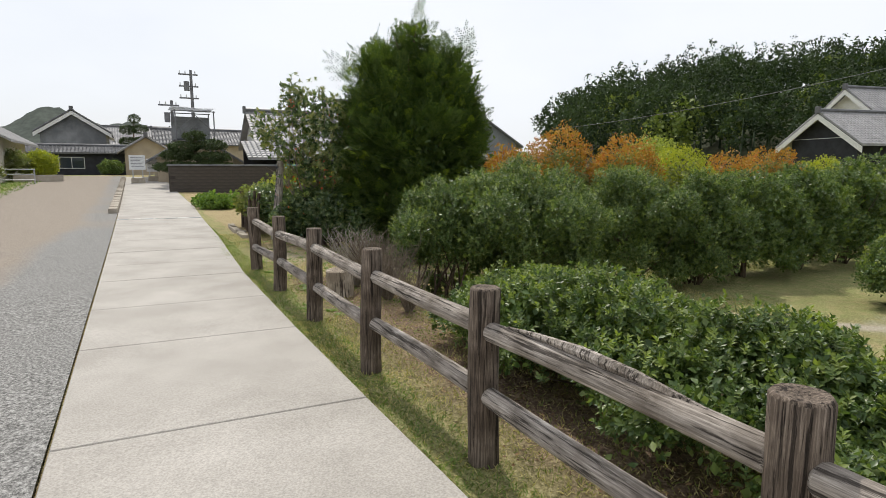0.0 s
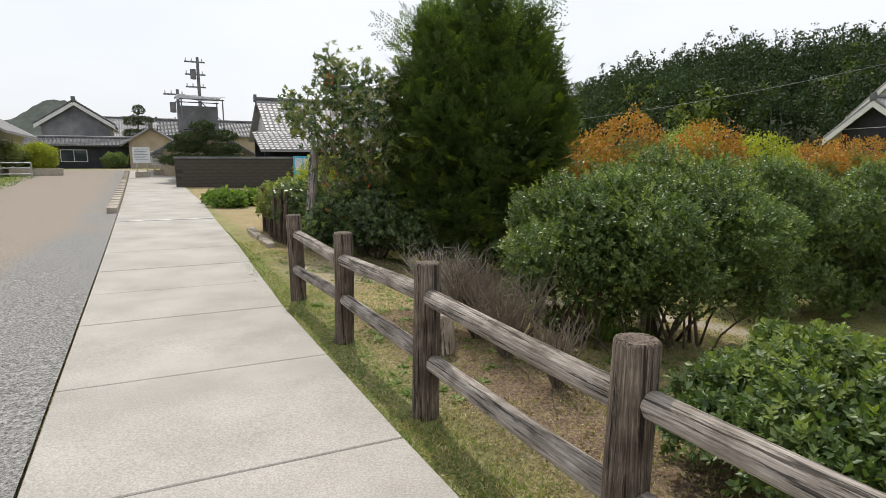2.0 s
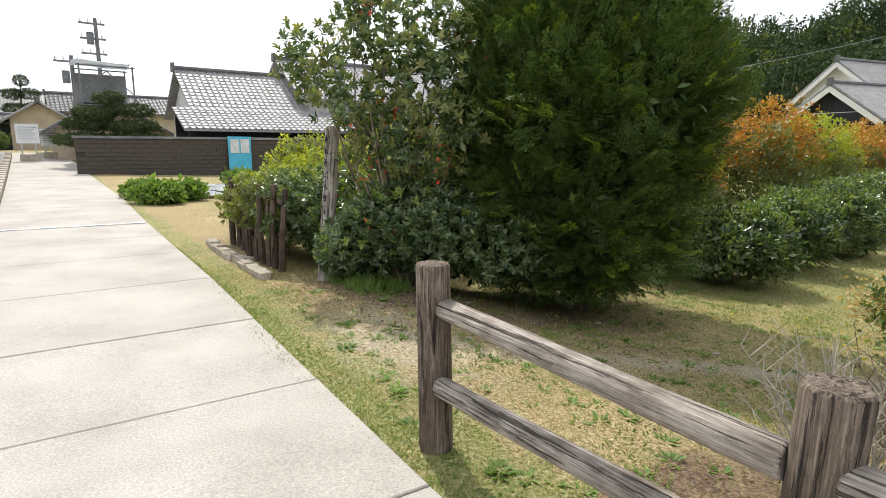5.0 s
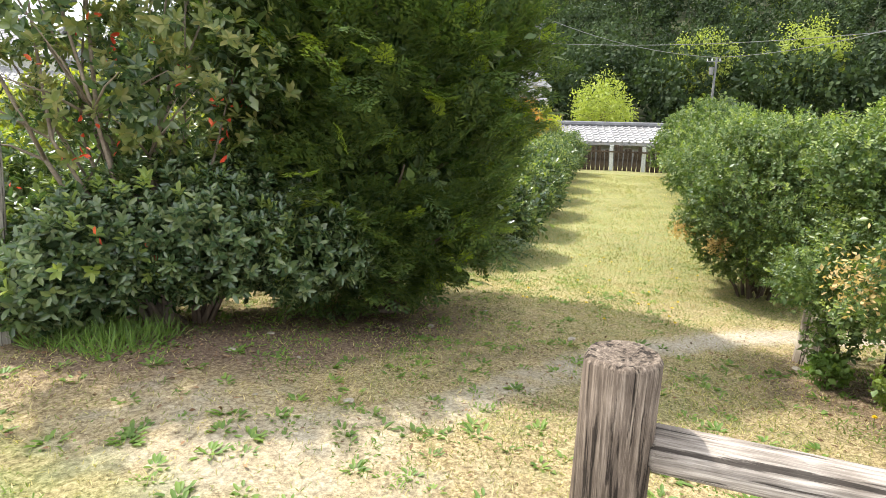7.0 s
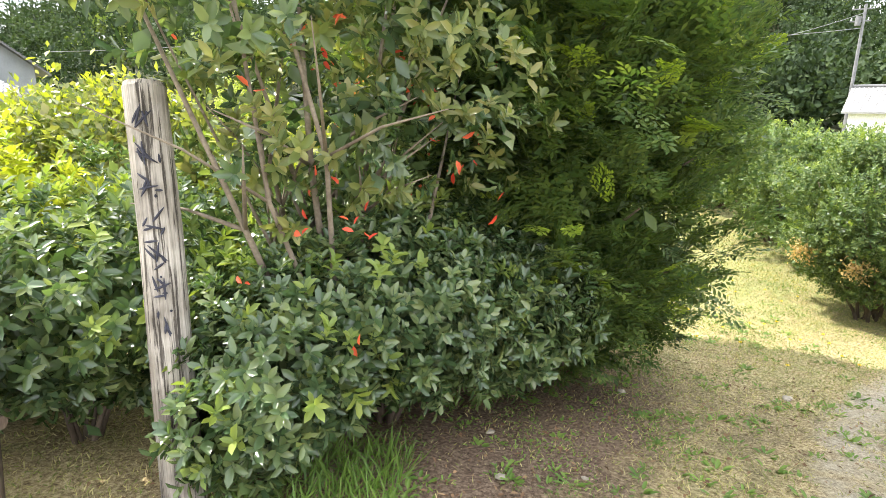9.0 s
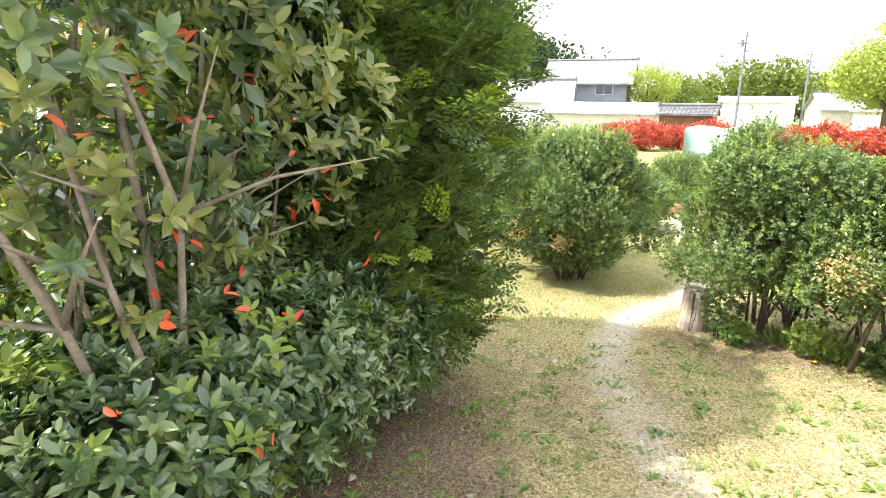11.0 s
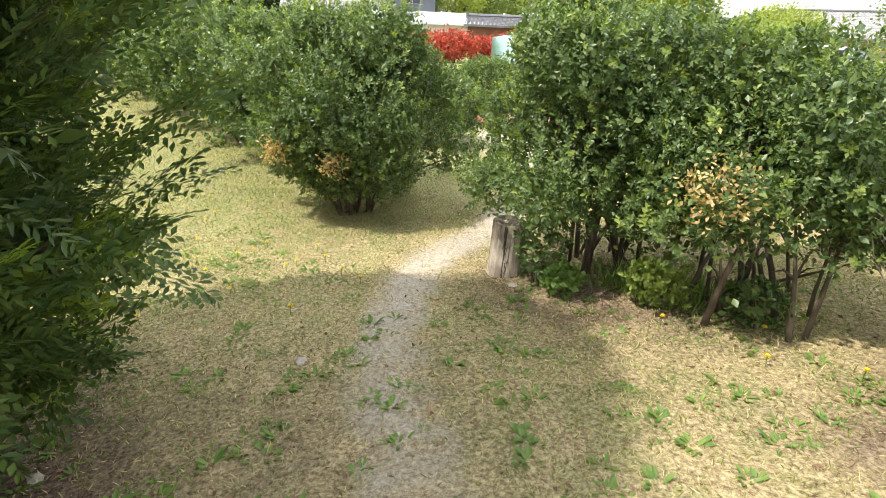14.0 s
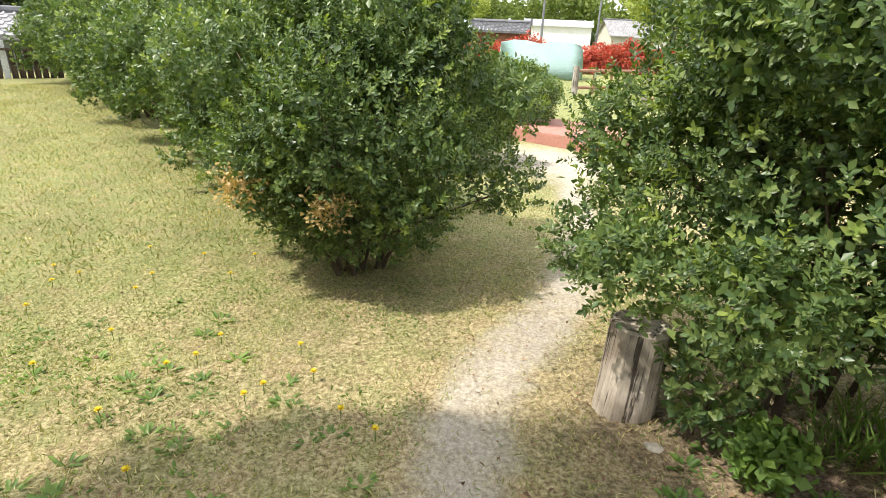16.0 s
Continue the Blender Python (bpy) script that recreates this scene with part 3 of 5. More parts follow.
# footpath: one slab after another with open joints
pavement = thing("pavement", "pale concrete footpath cast in slabs", "pavement", kind="structure")
joint_bed = bmesh.new()
vv = -8.0
rs = random.Random(4)
cuts = [-8.0]
for v in (-6.4, -4.9, -3.4, -2.0, -0.6, 0.7, 2.05, 3.5, 5.4, 6.9, 8.55, 9.87, 11.3, 12.95, 14.6, 16.1):
    cuts.append(v)
while cuts[-1] < 44:
    cuts.append(cuts[-1] + rs.uniform(1.4, 1.65))
for a, b in zip(cuts, cuts[1:]):
    bm = bmesh.new()

    def right(v):
        return float(np.interp(v, [5, 8.5, 10.6, 13, 17.5, 22], [1.26, 1.3, 1.4, 1.51, 1.62, 1.78]))
    skew = -0.12
    corner = [(-0.5, a + 0.006), (right(a), a + 0.006 + skew), (right(b), b - 0.006 + skew), (-0.5, b - 0.006)]
    lift = rs.uniform(-0.002, 0.002)
    low = [bm.verts.new((*xy(*c), float(rise(c[1])) - 0.14)) for c in corner]
    top = [bm.verts.new((*xy(*c), float(rise(c[1])) + lift)) for c in corner]
    bm.faces.new(top)
    bm.faces.new(list(reversed(low)))
    for k in range(4):
        bm.faces.new((low[k], low[(k + 1) % 4], top[(k + 1) % 4], top[k]))
    bmesh.ops.bevel(bm, geom=[e for e in bm.edges if all(w in top for w in e.verts)], offset=0.006, segments=1, affect="EDGES")
    part("slab", bm, M_CONCRETE, pavement)


# ---- wooden fence beside the footpath ----
def round_log(length, r0, r1, seed, sides=18, segs=7, sag=0.012):
    """A log along +z with a chamfered, uneven end."""
    rr = random.Random(seed)
    bm = bmesh.new()
    prof = [rr.uniform(-0.05, 0.05) for _ in range(sides)]
    rings = []
    zs = [0.0, 0.012] + [length * k / segs for k in range(1, segs)] + [length - 0.012, length]
    for i, z in enumerate(zs):
        t = z / length
        rad = r0 + (r1 - r0) * t
        if i in (0, len(zs) - 1):
            rad *= 0.9
        ox, oy = sag * math.sin(3.1 * t + seed), sag * math.sin(2.3 * t + 2 * seed)
        rings.append([bm.verts.new((ox + math.cos(2 * math.pi * k / sides) * rad * (1 + prof[k] + rr.uniform(-0.012, 0.012)), oy + math.sin(2 * math.pi * k / sides) * rad * (1 + prof[k]), z)) for k in range(sides)])
    for a, b in zip(rings, rings[1:]):
        for k in range(sides):
            bm.faces.new((a[k], a[(k + 1) % sides], b[(k + 1) % sides], b[k]))
    bm.faces.new(list(reversed(rings[0])))
    c = bm.verts.new((0, 0, length - 0.004))
    for k in range(sides):
        bm.faces.new((rings[-1][k], rings[-1][(k + 1) % sides], c))
    return bm


FENCE_U = 1.52
POST_V = [-2.3, -0.75, 0.8, 2.36, 3.92, 5.5, 7.08, 8.7]
fence = thing("fence", "old round-log fence with two rails, grey and cracked", "fence")
for k, v in enumerate(POST_V):
    x, y = xy(FENCE_U, v)
    z = float(rise(v)) - 0.04
    bm = round_log(1.1, 0.083, 0.079, k + 3)
    p = part("post", bm, M_POST, fence, smooth_shade=False)
    p.matrix_basis = pose(x, y, z - 0.15, random.uniform(-1.2, 1.2), random.uniform(-1.2, 1.2), 40 * k)
    for f in p.data.polygons:
        f.use_smooth = len(f.vertices) == 4
for k in range(len(POST_V) - 1):
    for zr in (0.7, 0.34):
        a = Vector((*xy(FENCE_U, POST_V[k] + 0.06), float(rise(POST_V[k])) + zr + random.uniform(-0.015, 0.015)))
        b = Vector((*xy(FENCE_U, POST_V[k + 1] - 0.06), float(rise(POST_V[k + 1])) + zr + random.uniform(-0.015, 0.015)))
        bm = round_log((b - a).length, 0.054, 0.05, 17 * k + int(zr * 10), 14, 9, 0.01)
        p = part("rail", bm, M_RAIL, fence, "bleached split rail" if zr > 0.5 else "")
        p.matrix_basis = Matrix.Translation(a) @ (b - a).to_track_quat("Z", "Y").to_matrix().to_4x4()
        for f in p.data.polygons:
            f.use_smooth = len(f.vertices) == 4

# ---- sign post with brushed writing ----
SIGN = (-3.6, 12.0)
sz = gz(*SIGN)
sign_post = thing("sign_post", "leaning grey timber post with worn brushed characters", "sign post", pose(SIGN[0], SIGN[1], sz, -9, 4, 0) @ pose(0, 0, 0, 0, 0, 20))
bm = bmesh.new()
tube(bm, [(0, 0, -0.15), (0.0, 0, 0.5), (0.008, 0, 1.1), (0.0, 0.004, 1.66), (0.0, 0.004, 1.68)], [0.085, 0.08, 0.078, 0.076, 0.068], 16, 0.035)
part("shaft", bm, M_SIGNPOST, sign_post)
rsg = random.Random(12)
for k in range(7):
    zc = 1.54 - 0.13 * k
    for j in range(5 + k % 3):
        bm = bmesh.new()
        a0 = rsg.uniform(-0.55, 0.55)
        a1 = rsg.uniform(-0.55, 0.55)
        z0, z1 = zc + rsg.uniform(-0.055, 0.055), zc + rsg.uniform(-0.055, 0.055)
        pts = []
        for s in range(5):
            t = s / 4
            an = radians(215) + a0 + (a1 - a0) * t
            pts.append((math.cos(an) * 0.081, math.sin(an) * 0.081, z0 + (z1 - z0) * t))
        tube(bm, pts, [0.002, 0.005, 0.005, 0.004, 0.0015], 5)
        part("brush_stroke", bm, M_INK, sign_post, "black brushed stroke")

# ---- picket fence of dark stakes ----
picket_fence = thing("picket_fence", "dark rotting stake fence under overhanging shrubs", "fence")
rp = random.Random(5)
for k in range(12):
    v = 12.9 + k * 0.2
    u = 2.3 + 0.03 * k * 0.2 + rp.uniform(-0.04, 0.04)
    x, y = xy(u, v)
    bm = bmesh.new()
    h = rp.uniform(0.78, 0.98) + (0.08 if k == 11 else 0)
    tube(bm, [(0, 0, -0.1), (rp.uniform(-0.02, 0.02), 0, h * 0.5), (rp.uniform(-0.04, 0.04), rp.uniform(-0.03, 0.03), h)], [0.042, 0.038, 0.036], 7, 0.12)
    p = part("stake", bm, M_PICKET, picket_fence)
    p.matrix_basis = pose(x, y, float(rise(v)) - 0.02, 0, rp.uniform(-3, 3), rp.uniform(0, 90))
for zr in (0.35, 0.75):
    bm = bmesh.new()
    a, b = xy(2.36, 12.85), xy(2.45, 15.2)
    tube(bm, [(*a, zr + 0.08), ((a[0] + b[0]) / 2, (a[1] + b[1]) / 2, zr + 0.11), (*b, zr + 0.12)], [0.03, 0.028, 0.03], 6, 0.1)
    part("rail", bm, M_PICKET, picket_fence)
for k in range(8):
    v = 12.7 + 0.32 * k
    x, y = xy(2.05 + rp.uniform(-0.05, 0.05), v)
    bm = bmesh.new()
    box(bm, -0.15, -0.07, -0.05, 0.15, 0.07, 0.05, 0.02)
    for w in bm.verts:
        w.co += Vector((rp.uniform(-1, 1), rp.uniform(-1, 1), rp.uniform(-1, 1))) * 0.012
    ob = part("edging_stone", bm, M_STONE)
    ob.matrix_basis = pose(x, y, gz(x, y) + 0.03, 0, 0, 118.5 + rp.uniform(-9, 9))
    tagged(ob, "rough flat stone edging the grass verge", "stone", "edging stones")

# ---- the dark conifer ----
TX, TY = -0.68, 12.05
tree = thing("yew_tree", "large dense dark green yew with bright young shoots", "tree", pose(TX, TY, gz(TX, TY)))
bm = bmesh.new()
random.seed(3)
tube(bm, [(0, 0, -0.2), (0.05, 0, 0.8), (-0.03, 0.05, 2.2), (0.05, 0, 4.3)], [0.17, 0.14, 0.1, 0.02], 10, 0.08)
for k in range(46):
    z = 0.35 + 4.1 * (k / 46)
    an = k * 2.4
    rad = (1.25 - 0.18 * z) if z > 1 else 1.0
    e = (math.cos(an) * rad, math.sin(an) * rad, z + 0.5)
    tube(bm, [(0, 0, z), (e[0] * 0.5, e[1] * 0.5, z + 0.12), e], [0.035, 0.022, 0.006], 5, 0.08)
part("trunk", bm, M_BARK, tree, smooth_shade=True)
YEW = [(-0.1, 0.05, 1.35, 1.2, 1.05, 1.15), (0.05, 0, 2.35, 1.25, 1.15, 1.05), (-0.4, 0.1, 3.15, 0.85, 0.85, 0.95), (0.55, 0.1, 3.15, 0.75, 0.8, 0.9), (0.1, 0, 4.0, 0.36, 0.38, 0.75), (-0.62, 0, 3.8, 0.28, 0.3, 0.55), (0.85, 0.1, 3.75, 0.28, 0.3, 0.55), (0.85, 0.0, 2.4, 0.62, 0.65, 0.85), (-0.85, 0.0, 2.35, 0.6, 0.62, 0.85),
       (0.05, 0.0, 0.85, 0.95, 0.85, 0.7)]
v1, f1 = sprigs(21, YEW, 4200, 14, 0.07, 0.016, 0.24, 0.5, depth=0.35, lump=0.14, zmin=0.3, flat=True)
inn = [(l[0], l[1], l[2], l[3] * 0.72, l[4] * 0.72, l[5] * 0.75) for l in YEW]
v2, f2 = sprigs(22, inn, 3000, 12, 0.14, 0.06, 0.25, 0.2, depth=0.4, zmin=0.35)
v3, f3 = sprays(25, YEW, 2300, 0.34, lump=0.22, depth=0.2, zmin=0.22)
v4, f4 = sprays(26, [(l[0], l[1], l[2] + 0.05, l[3] * 0.97, l[4] * 0.97, l[5] * 1.02) for l in YEW[2:7]], 150, 0.62, 13, 9, up=1.5, lump=0.3)
n1, n2, n3 = len(v1), len(v1) + len(v2), len(v1) + len(v2) + len(v3)
part_mesh("crown", mesh_arrays("crown", np.concatenate([v1, v2, v3, v4]), np.concatenate([f1, f2 + n1, f3 + n2, f4 + n3]), M_YEW), tree)
v1, f1 = sprays(23, [(l[0], l[1], l[2], l[3] * 1.04, l[4] * 1.04, l[5] * 1.03) for l in YEW], 480, 0.19, 7, 7, 0.042, 0.017, 0.5, 0.05, zmin=0.5)
part_mesh("young_growth", mesh_arrays("young_growth", v1, f1, M_YEWTIP), tree, "bright yellow-green young shoots")

# ---- leathery shrub in front of it ----
LEATHER = [(0.0, 0.0, 0.78, 0.9, 0.62, 0.46), (0.55, 0.02, 0.74, 0.62, 0.58, 0.45), (-0.68, -0.05, 0.66, 0.46, 0.5, 0.36), (0.1, -0.2, 0.72, 0.75, 0.48, 0.4), (0.2, 0.2, 1.02, 0.75, 0.5, 0.38), (-0.95, -0.18, 0.5, 0.3, 0.25, 0.2), (1.0, -0.3, 0.68, 0.42, 0.42, 0.4), (0.72, -0.45, 0.6, 0.5, 0.4, 0.36), (0.3, 0.35, 0.42, 1.1, 0.4, 0.36)]
shrub("leathery_shrub", "dense rounded shrub of dark leathery oval leaves", "shrub", -2.4, 12.08, LEATHER, M_GLOSS, M_TIP, 4000, 9, 0.068, 0.031, 41, 9, 0.025, 0.07,
      zmin=0.1, oval=True, whirl=True, tip_share=0.05, depth=0.22)
# taller open shrub with red leaves
OPEN = [(0.0, 0.0, 1.6, 0.7, 0.5, 0.4), (-0.55, 0.0, 2.2, 0.5, 0.42, 0.45), (0.25, -0.3, 2.2, 0.5, 0.4, 0.5), (-0.2, 0.1, 2.8, 0.55, 0.45, 0.45), (-1.05, 0.05, 2.45, 0.32, 0.3, 0.36), (-0.5, 0.1, 3.15, 0.2, 0.2, 0.35), (0.3, 0, 2.7, 0.4, 0.4, 0.4), (0.55, -0.4, 1.75, 0.4, 0.35, 0.35)]
open_shrub = shrub("tall_shrub", "tall open shrub with olive leaves and scattered red ones", "shrub", -2.65, 12.1, OPEN, M_GLOSS, M_OLIVE, 560, 9, 0.075, 0.034, 43, 15, 0.024, 0.05,
                   zmin=1.1, oval=True, whirl=True, bark=M_TWIG, depth=0.5, lump=0.3, tip_share=0.8)
v, f = sprigs(77, OPEN + [(0, -0.5, 1.0, 0.8, 0.5, 0.4)], 55, 2, 0.06, 0.028, 0.05, 0.2, True, 0.15)
part_mesh("red_foliage", mesh_arrays("red_foliage", v, f, M_RED), open_shrub, "scattered scarlet leaves")
# shrubs over the stake fence
for k, (u, v, s, mat) in enumerate([(2.95, 13.1, 0.7, M_GLOSS), (2.75, 14.0, 0.62, M_OLIVE), (3.4, 14.2, 0.85, M_YELLOW), (4.3, 13.6, 0.95, M_GLOSS), (2.7, 14.9, 0.45, M_OLIVE)]):
    x, y = xy(u, v)
    shrub("verge_shrub", "mixed evergreen shrub leaning over a stake fence", "shrub", x, y, [(0, 0, 0.75 * s + 0.25, s, s * 0.8, 0.62 * s), (0.3 * s, 0.1, 0.5, 0.7 * s, 0.7 * s, 0.42)], mat, M_TIP, 620, 10, 0.07, 0.032, 60 + k, 6, 0.02, 0.07, "shrubs at the stake fence", 0.15, oval=True, whirl=True)

# ---- clipped hedge bushes in the park ----
def bush_lobes(s, h, seed, ragged=0.0):
    """A bush down to the ground: a few inner masses and many small knobs on its skin."""
    r = random.Random(seed)
    out = [(0, 0, h * 0.52, s * 0.86, s * 0.82, h * 0.42)]
    for k in range(58):
        a, e = r.uniform(0, 6.28), r.uniform(-0.8, 1.4)
        q = r.uniform(0.75, 1.0 + ragged)
        kr = r.uniform(0.13, 0.28)
        out.append((math.cos(a) * math.cos(e) * s * q * 0.86, math.sin(a) * math.cos(e) * s * q * 0.86, h * (0.5 + 0.4 * math.sin(e) * q), s * kr, s * kr, s * kr * r.uniform(0.7, 1.1)))
    return out


BUSHES = [  # u, v, radius, height, leaf length, clumps
    (4.85, 6.55, 1.08, 1.82, 0.034, 7600), (7.65, 7.2, 1.02, 2.0, 0.036, 5600), (3.76, 6.75, 0.74, 1.48, 0.034, 2800), (8.9, 6.75, 0.92, 1.85, 0.044, 3000), (10.3, 6.8, 0.95, 1.9, 0.048, 2400), (11.9, 6.75, 1.0, 2.0, 0.055, 2000),
    (13.7, 6.7, 1.05, 2.1, 0.06, 1800), (15.7, 6.7, 1.1, 2.2, 0.065, 1600), (17.8, 6.7, 1.15, 2.5, 0.07, 1500), (20.2, 6.8, 1.2, 2.5, 0.07, 1400), (22.4, 6.9, 1.2, 2.3, 0.07, 1300)]
for k, (u, v, s, h, ll, n) in enumerate(BUSHES):
    x, y = xy(u, v)
    pat = None
    if k == 2:
        pat = [(-0.45, 0.66, 0.9, 0.17, M_BUTTER, "withered tan leaves")]
    if k == 1:
        pat = [(-0.85, 0.2, 0.72, 0.11, M_BUTTER, "withered tan leaves"), (-0.55, 0.72, 0.78, 0.13, M_BUTTER, "withered tan leaves")]
    if k == 3:
        pat = [(-0.75, 0.35, 1.3, 0.2, M_YELLOW, "yellowing leaves")]
    shrub("hedge_bush", "rounded small-leaved evergreen bush on the lawn", "bush", x, y, bush_lobes(s, h, k, 0.26), M_HEDGE, M_TIP, n, 12, ll, ll * 0.55, 100 + k, 16, 0.022, 0.085, "row of park bushes", (0.42, 0.16, 0.5)[k] if k < 3 else 0.16, patches=pat, whirl=True, up=0.7, tip_share=0.1, base=0.5 if k in (0, 2) else 0.2)
# smaller bushes past the path
for k, (u, v, s, h) in enumerate([(10.2, 3.9, 0.7, 1.15), (12.0, 1.2, 0.9, 1.25), (5.6, -0.4, 0.85, 1.15), (8.6, -0.6, 0.8, 1.0)]):
    x, y = xy(u, v)
    shrub("lawn_bush", "small rounded evergreen bush on the lawn", "bush", x, y, bush_lobes(s, h, 50 + k, 0.1), M_HEDGE, M_TIP, 1500, 11, 0.046, 0.026, 120 + k, 9, 0.02, 0.07, "small lawn bushes", 0.2)
# lower bushes right beside the log fence
for k, (u, v, s, h) in enumerate([(2.95, 4.1, 0.62, 0.85), (2.85, 3.1, 0.72, 0.98), (3.0, 1.9, 0.8, 0.9), (2.9, 0.8, 0.75, 0.8), (2.9, -0.5, 0.8, 0.75), (3.85, 3.4, 0.5, 0.95), (3.75, 2.4, 0.5, 0.6), (3.7, 4.6, 0.4, 0.8)]):
    x, y = xy(u, v)
    h *= 0.72
    shrub("low_bush", "untrimmed small-leaved bush beside a log fence", "bush", x, y, bush_lobes(s, h, 30 + k, 0.4), M_HEDGE, M_TIP, 2300, 11, 0.04, 0.021, 130 + k, 12, 0.014, 0.06, "bushes along the fence", 0.22, lump=0.26, tip_share=0.08, base=0.3, whirl=True, up=0.8)
# bare twiggy bush
def twig_bush(u, v, h, seed, mat, n=70, label="leafless brown twiggy bush beside a log fence"):
    x, y = xy(u, v)
    ob = thing("twiggy_bush", label, "bush", pose(x, y, gz(x, y)), "twiggy bushes")
    bm = bmesh.new()
    random.seed(seed)
    for k in range(n):
        a, t = random.uniform(0, 6.28), random.uniform(0.15, 0.75)
        e = Vector((math.cos(a) * t * h * 0.8, math.sin(a) * t * h * 0.8, h * random.uniform(0.6, 1.0)))
        m = e * 0.45 + Vector((random.uniform(-1, 1), random.uniform(-1, 1), 0.5)) * 0.06
        tube(bm, [(0, 0, -0.05), m, e], [0.009, 0.006, 0.002], 4, 0, False)
        for j in range(5):
            s = m.lerp(e, random.random())
            tube(bm, [s, s + Vector((random.uniform(-1, 1), random.uniform(-1, 1), random.uniform(0, 1.3))) * h * 0.2], [0.003, 0.001], 3, 0, False)
    part("branchwork", bm, mat, ob)


twig_bush(2.6, 7.3, 0.78, 12, M_DRYWOOD, 60, "bleached dead twiggy bush beside the lawn")
twig_bush(2.75, 6.95, 0.78, 8, M_TWIG, 110)
twig_bush(2.65, 6.3, 0.7, 9, M_TWIG, 80)
twig_bush(2.6, 5.6, 0.5, 10, M_TWIG, 40)

# ---- hedge along the far side of the lawn ----
for k, (x, y, s, h, top) in enumerate([(1.7, 14.6, 0.9, 2.2, M_ORANGE), (3.6, 17.6, 1.15, 2.8, M_ORANGE), (5.5, 17.2, 1.1, 2.55, M_ORANGE), (7.6, 18.4, 1.1, 2.3, M_YELLOW), (9.8, 19.6, 1.1, 2.1, M_ORANGE), (12.4, 21.6, 1.3, 2.3, M_ORANGE), (15.0, 22.5, 1.2, 2.0, M_YELLOW)]):
    bush = shrub("autumn_toned_bush", "bush with glossy green base and orange new leaves", "bush", x, y, bush_lobes(s, h, 60 + k), M_OLIVE, None, 700, 10, 0.09, 0.045, 160 + k, 6, 0.03, 0.12, "orange-topped bushes", 0.15)
    v, f = sprigs(260 + k, [(0, 0, h * 0.88, s * 0.75, s * 0.75, h * 0.3), (s * 0.4, 0, h * 0.72, s * 0.6, s * 0.6, h * 0.26), (-s * 0.4, 0, h * 0.74, s * 0.55, s * 0.6, h * 0.26)], 420, 10, 0.09, 0.05, 0.12, 0.6, zmin=h * 0.6)
    part_mesh("orange_top", mesh_arrays("orange_top", v, f, top), bush, "orange and yellow new leaves" if top is M_ORANGE else "yellow-green new leaves")
for k, (u, v, s, h) in enumerate([(8.6, 10.8, 0.85, 1.1), (10.4, 10.9, 0.9, 1.25), (12.4, 11.0, 0.95, 1.3), (14.6, 11.2, 1.0, 1.35), (16.8, 11.3, 1.0, 1.4), (19.0, 11.4, 1.0, 1.4), (21.2, 11.2, 1.0, 1.5)]):
    x, y = xy(u, v)
    shrub("border_shrub", "low leathery shrub bordering the lawn", "shrub", x, y, bush_lobes(s, h, 80 + k), M_GLOSS, M_TIP, 900, 9, 0.085, 0.036, 190 + k, 6, 0.02, 0.1, "lawn border shrubs", 0.12, oval=True)
for k, (u, v, s, h) in enumerate([(6.3, 13.5, 1.1, 2.0), (8.2, 13.2, 1.2, 1.9), (6.0, 15.5, 1.2, 1.9), (10.3, 13.4, 1.2, 1.8), (4.5, 16.5, 1.0, 1.5)]):
    x, y = xy(u, v)
    shrub("garden_bush", "yellow-green garden bush behind a hedge", "bush", x, y, bush_lobes(s, h, 90 + k), M_OLIVE, M_YELLOW, 800, 10, 0.09, 0.045, 210 + k, 6, 0.03, 0.12, "garden bushes", 0.15, tip_share=0.4)

# ---- stump by the path ----
def stump(x, y, r, h, seed, label):
    ob = thing("tree_stump", label, "stump", pose(x, y, gz(x, y)), "cut stumps")
    bm = round_log(h + 0.1, r * 1.06, r, seed, 14, 4, 0.01)
    p = part("stump_wood", bm, M_STUMP, ob)
    p.matrix_basis = pose(0, 0, -0.1, 3, -2, 0)


stump(*xy(5.33, 7.24), 0.125, 0.43, 5, "grey sawn stump beside a trodden path")
stump(*xy(2.16, 6.66), 0.16, 0.33, 6, "short grey stump behind a log fence")
stump(*xy(2.75, 4.0), 0.14, 0.3, 8, "short grey stump behind a log fence")

# saplings and suckers at the foot of the near bush
for k, (u, v, s, h, mat) in enumerate([(4.15, 7.05, 0.16, 0.3, M_TIP), (4.7, 7.3, 0.1, 0.18, M_WEED), (3.6, 6.95, 0.14, 0.25, M_HEDGE), (4.98, 7.22, 0.17, 0.5, M_HEDGE)]):
    x, y = xy(u, v)
    shrub("sapling", "small green sapling at the foot of a bush", "plant", x, y, [(0, 0, h * 0.6, s, s, h * 0.45), (s * 0.5, 0, h * 0.5, s * 0.7, s * 0.7, h * 0.35)], mat, None, 70, 8, 0.042, 0.024, 800 + k, 4, 0.008, 0.05, "saplings", 0.03, oval=True, whirl=True)


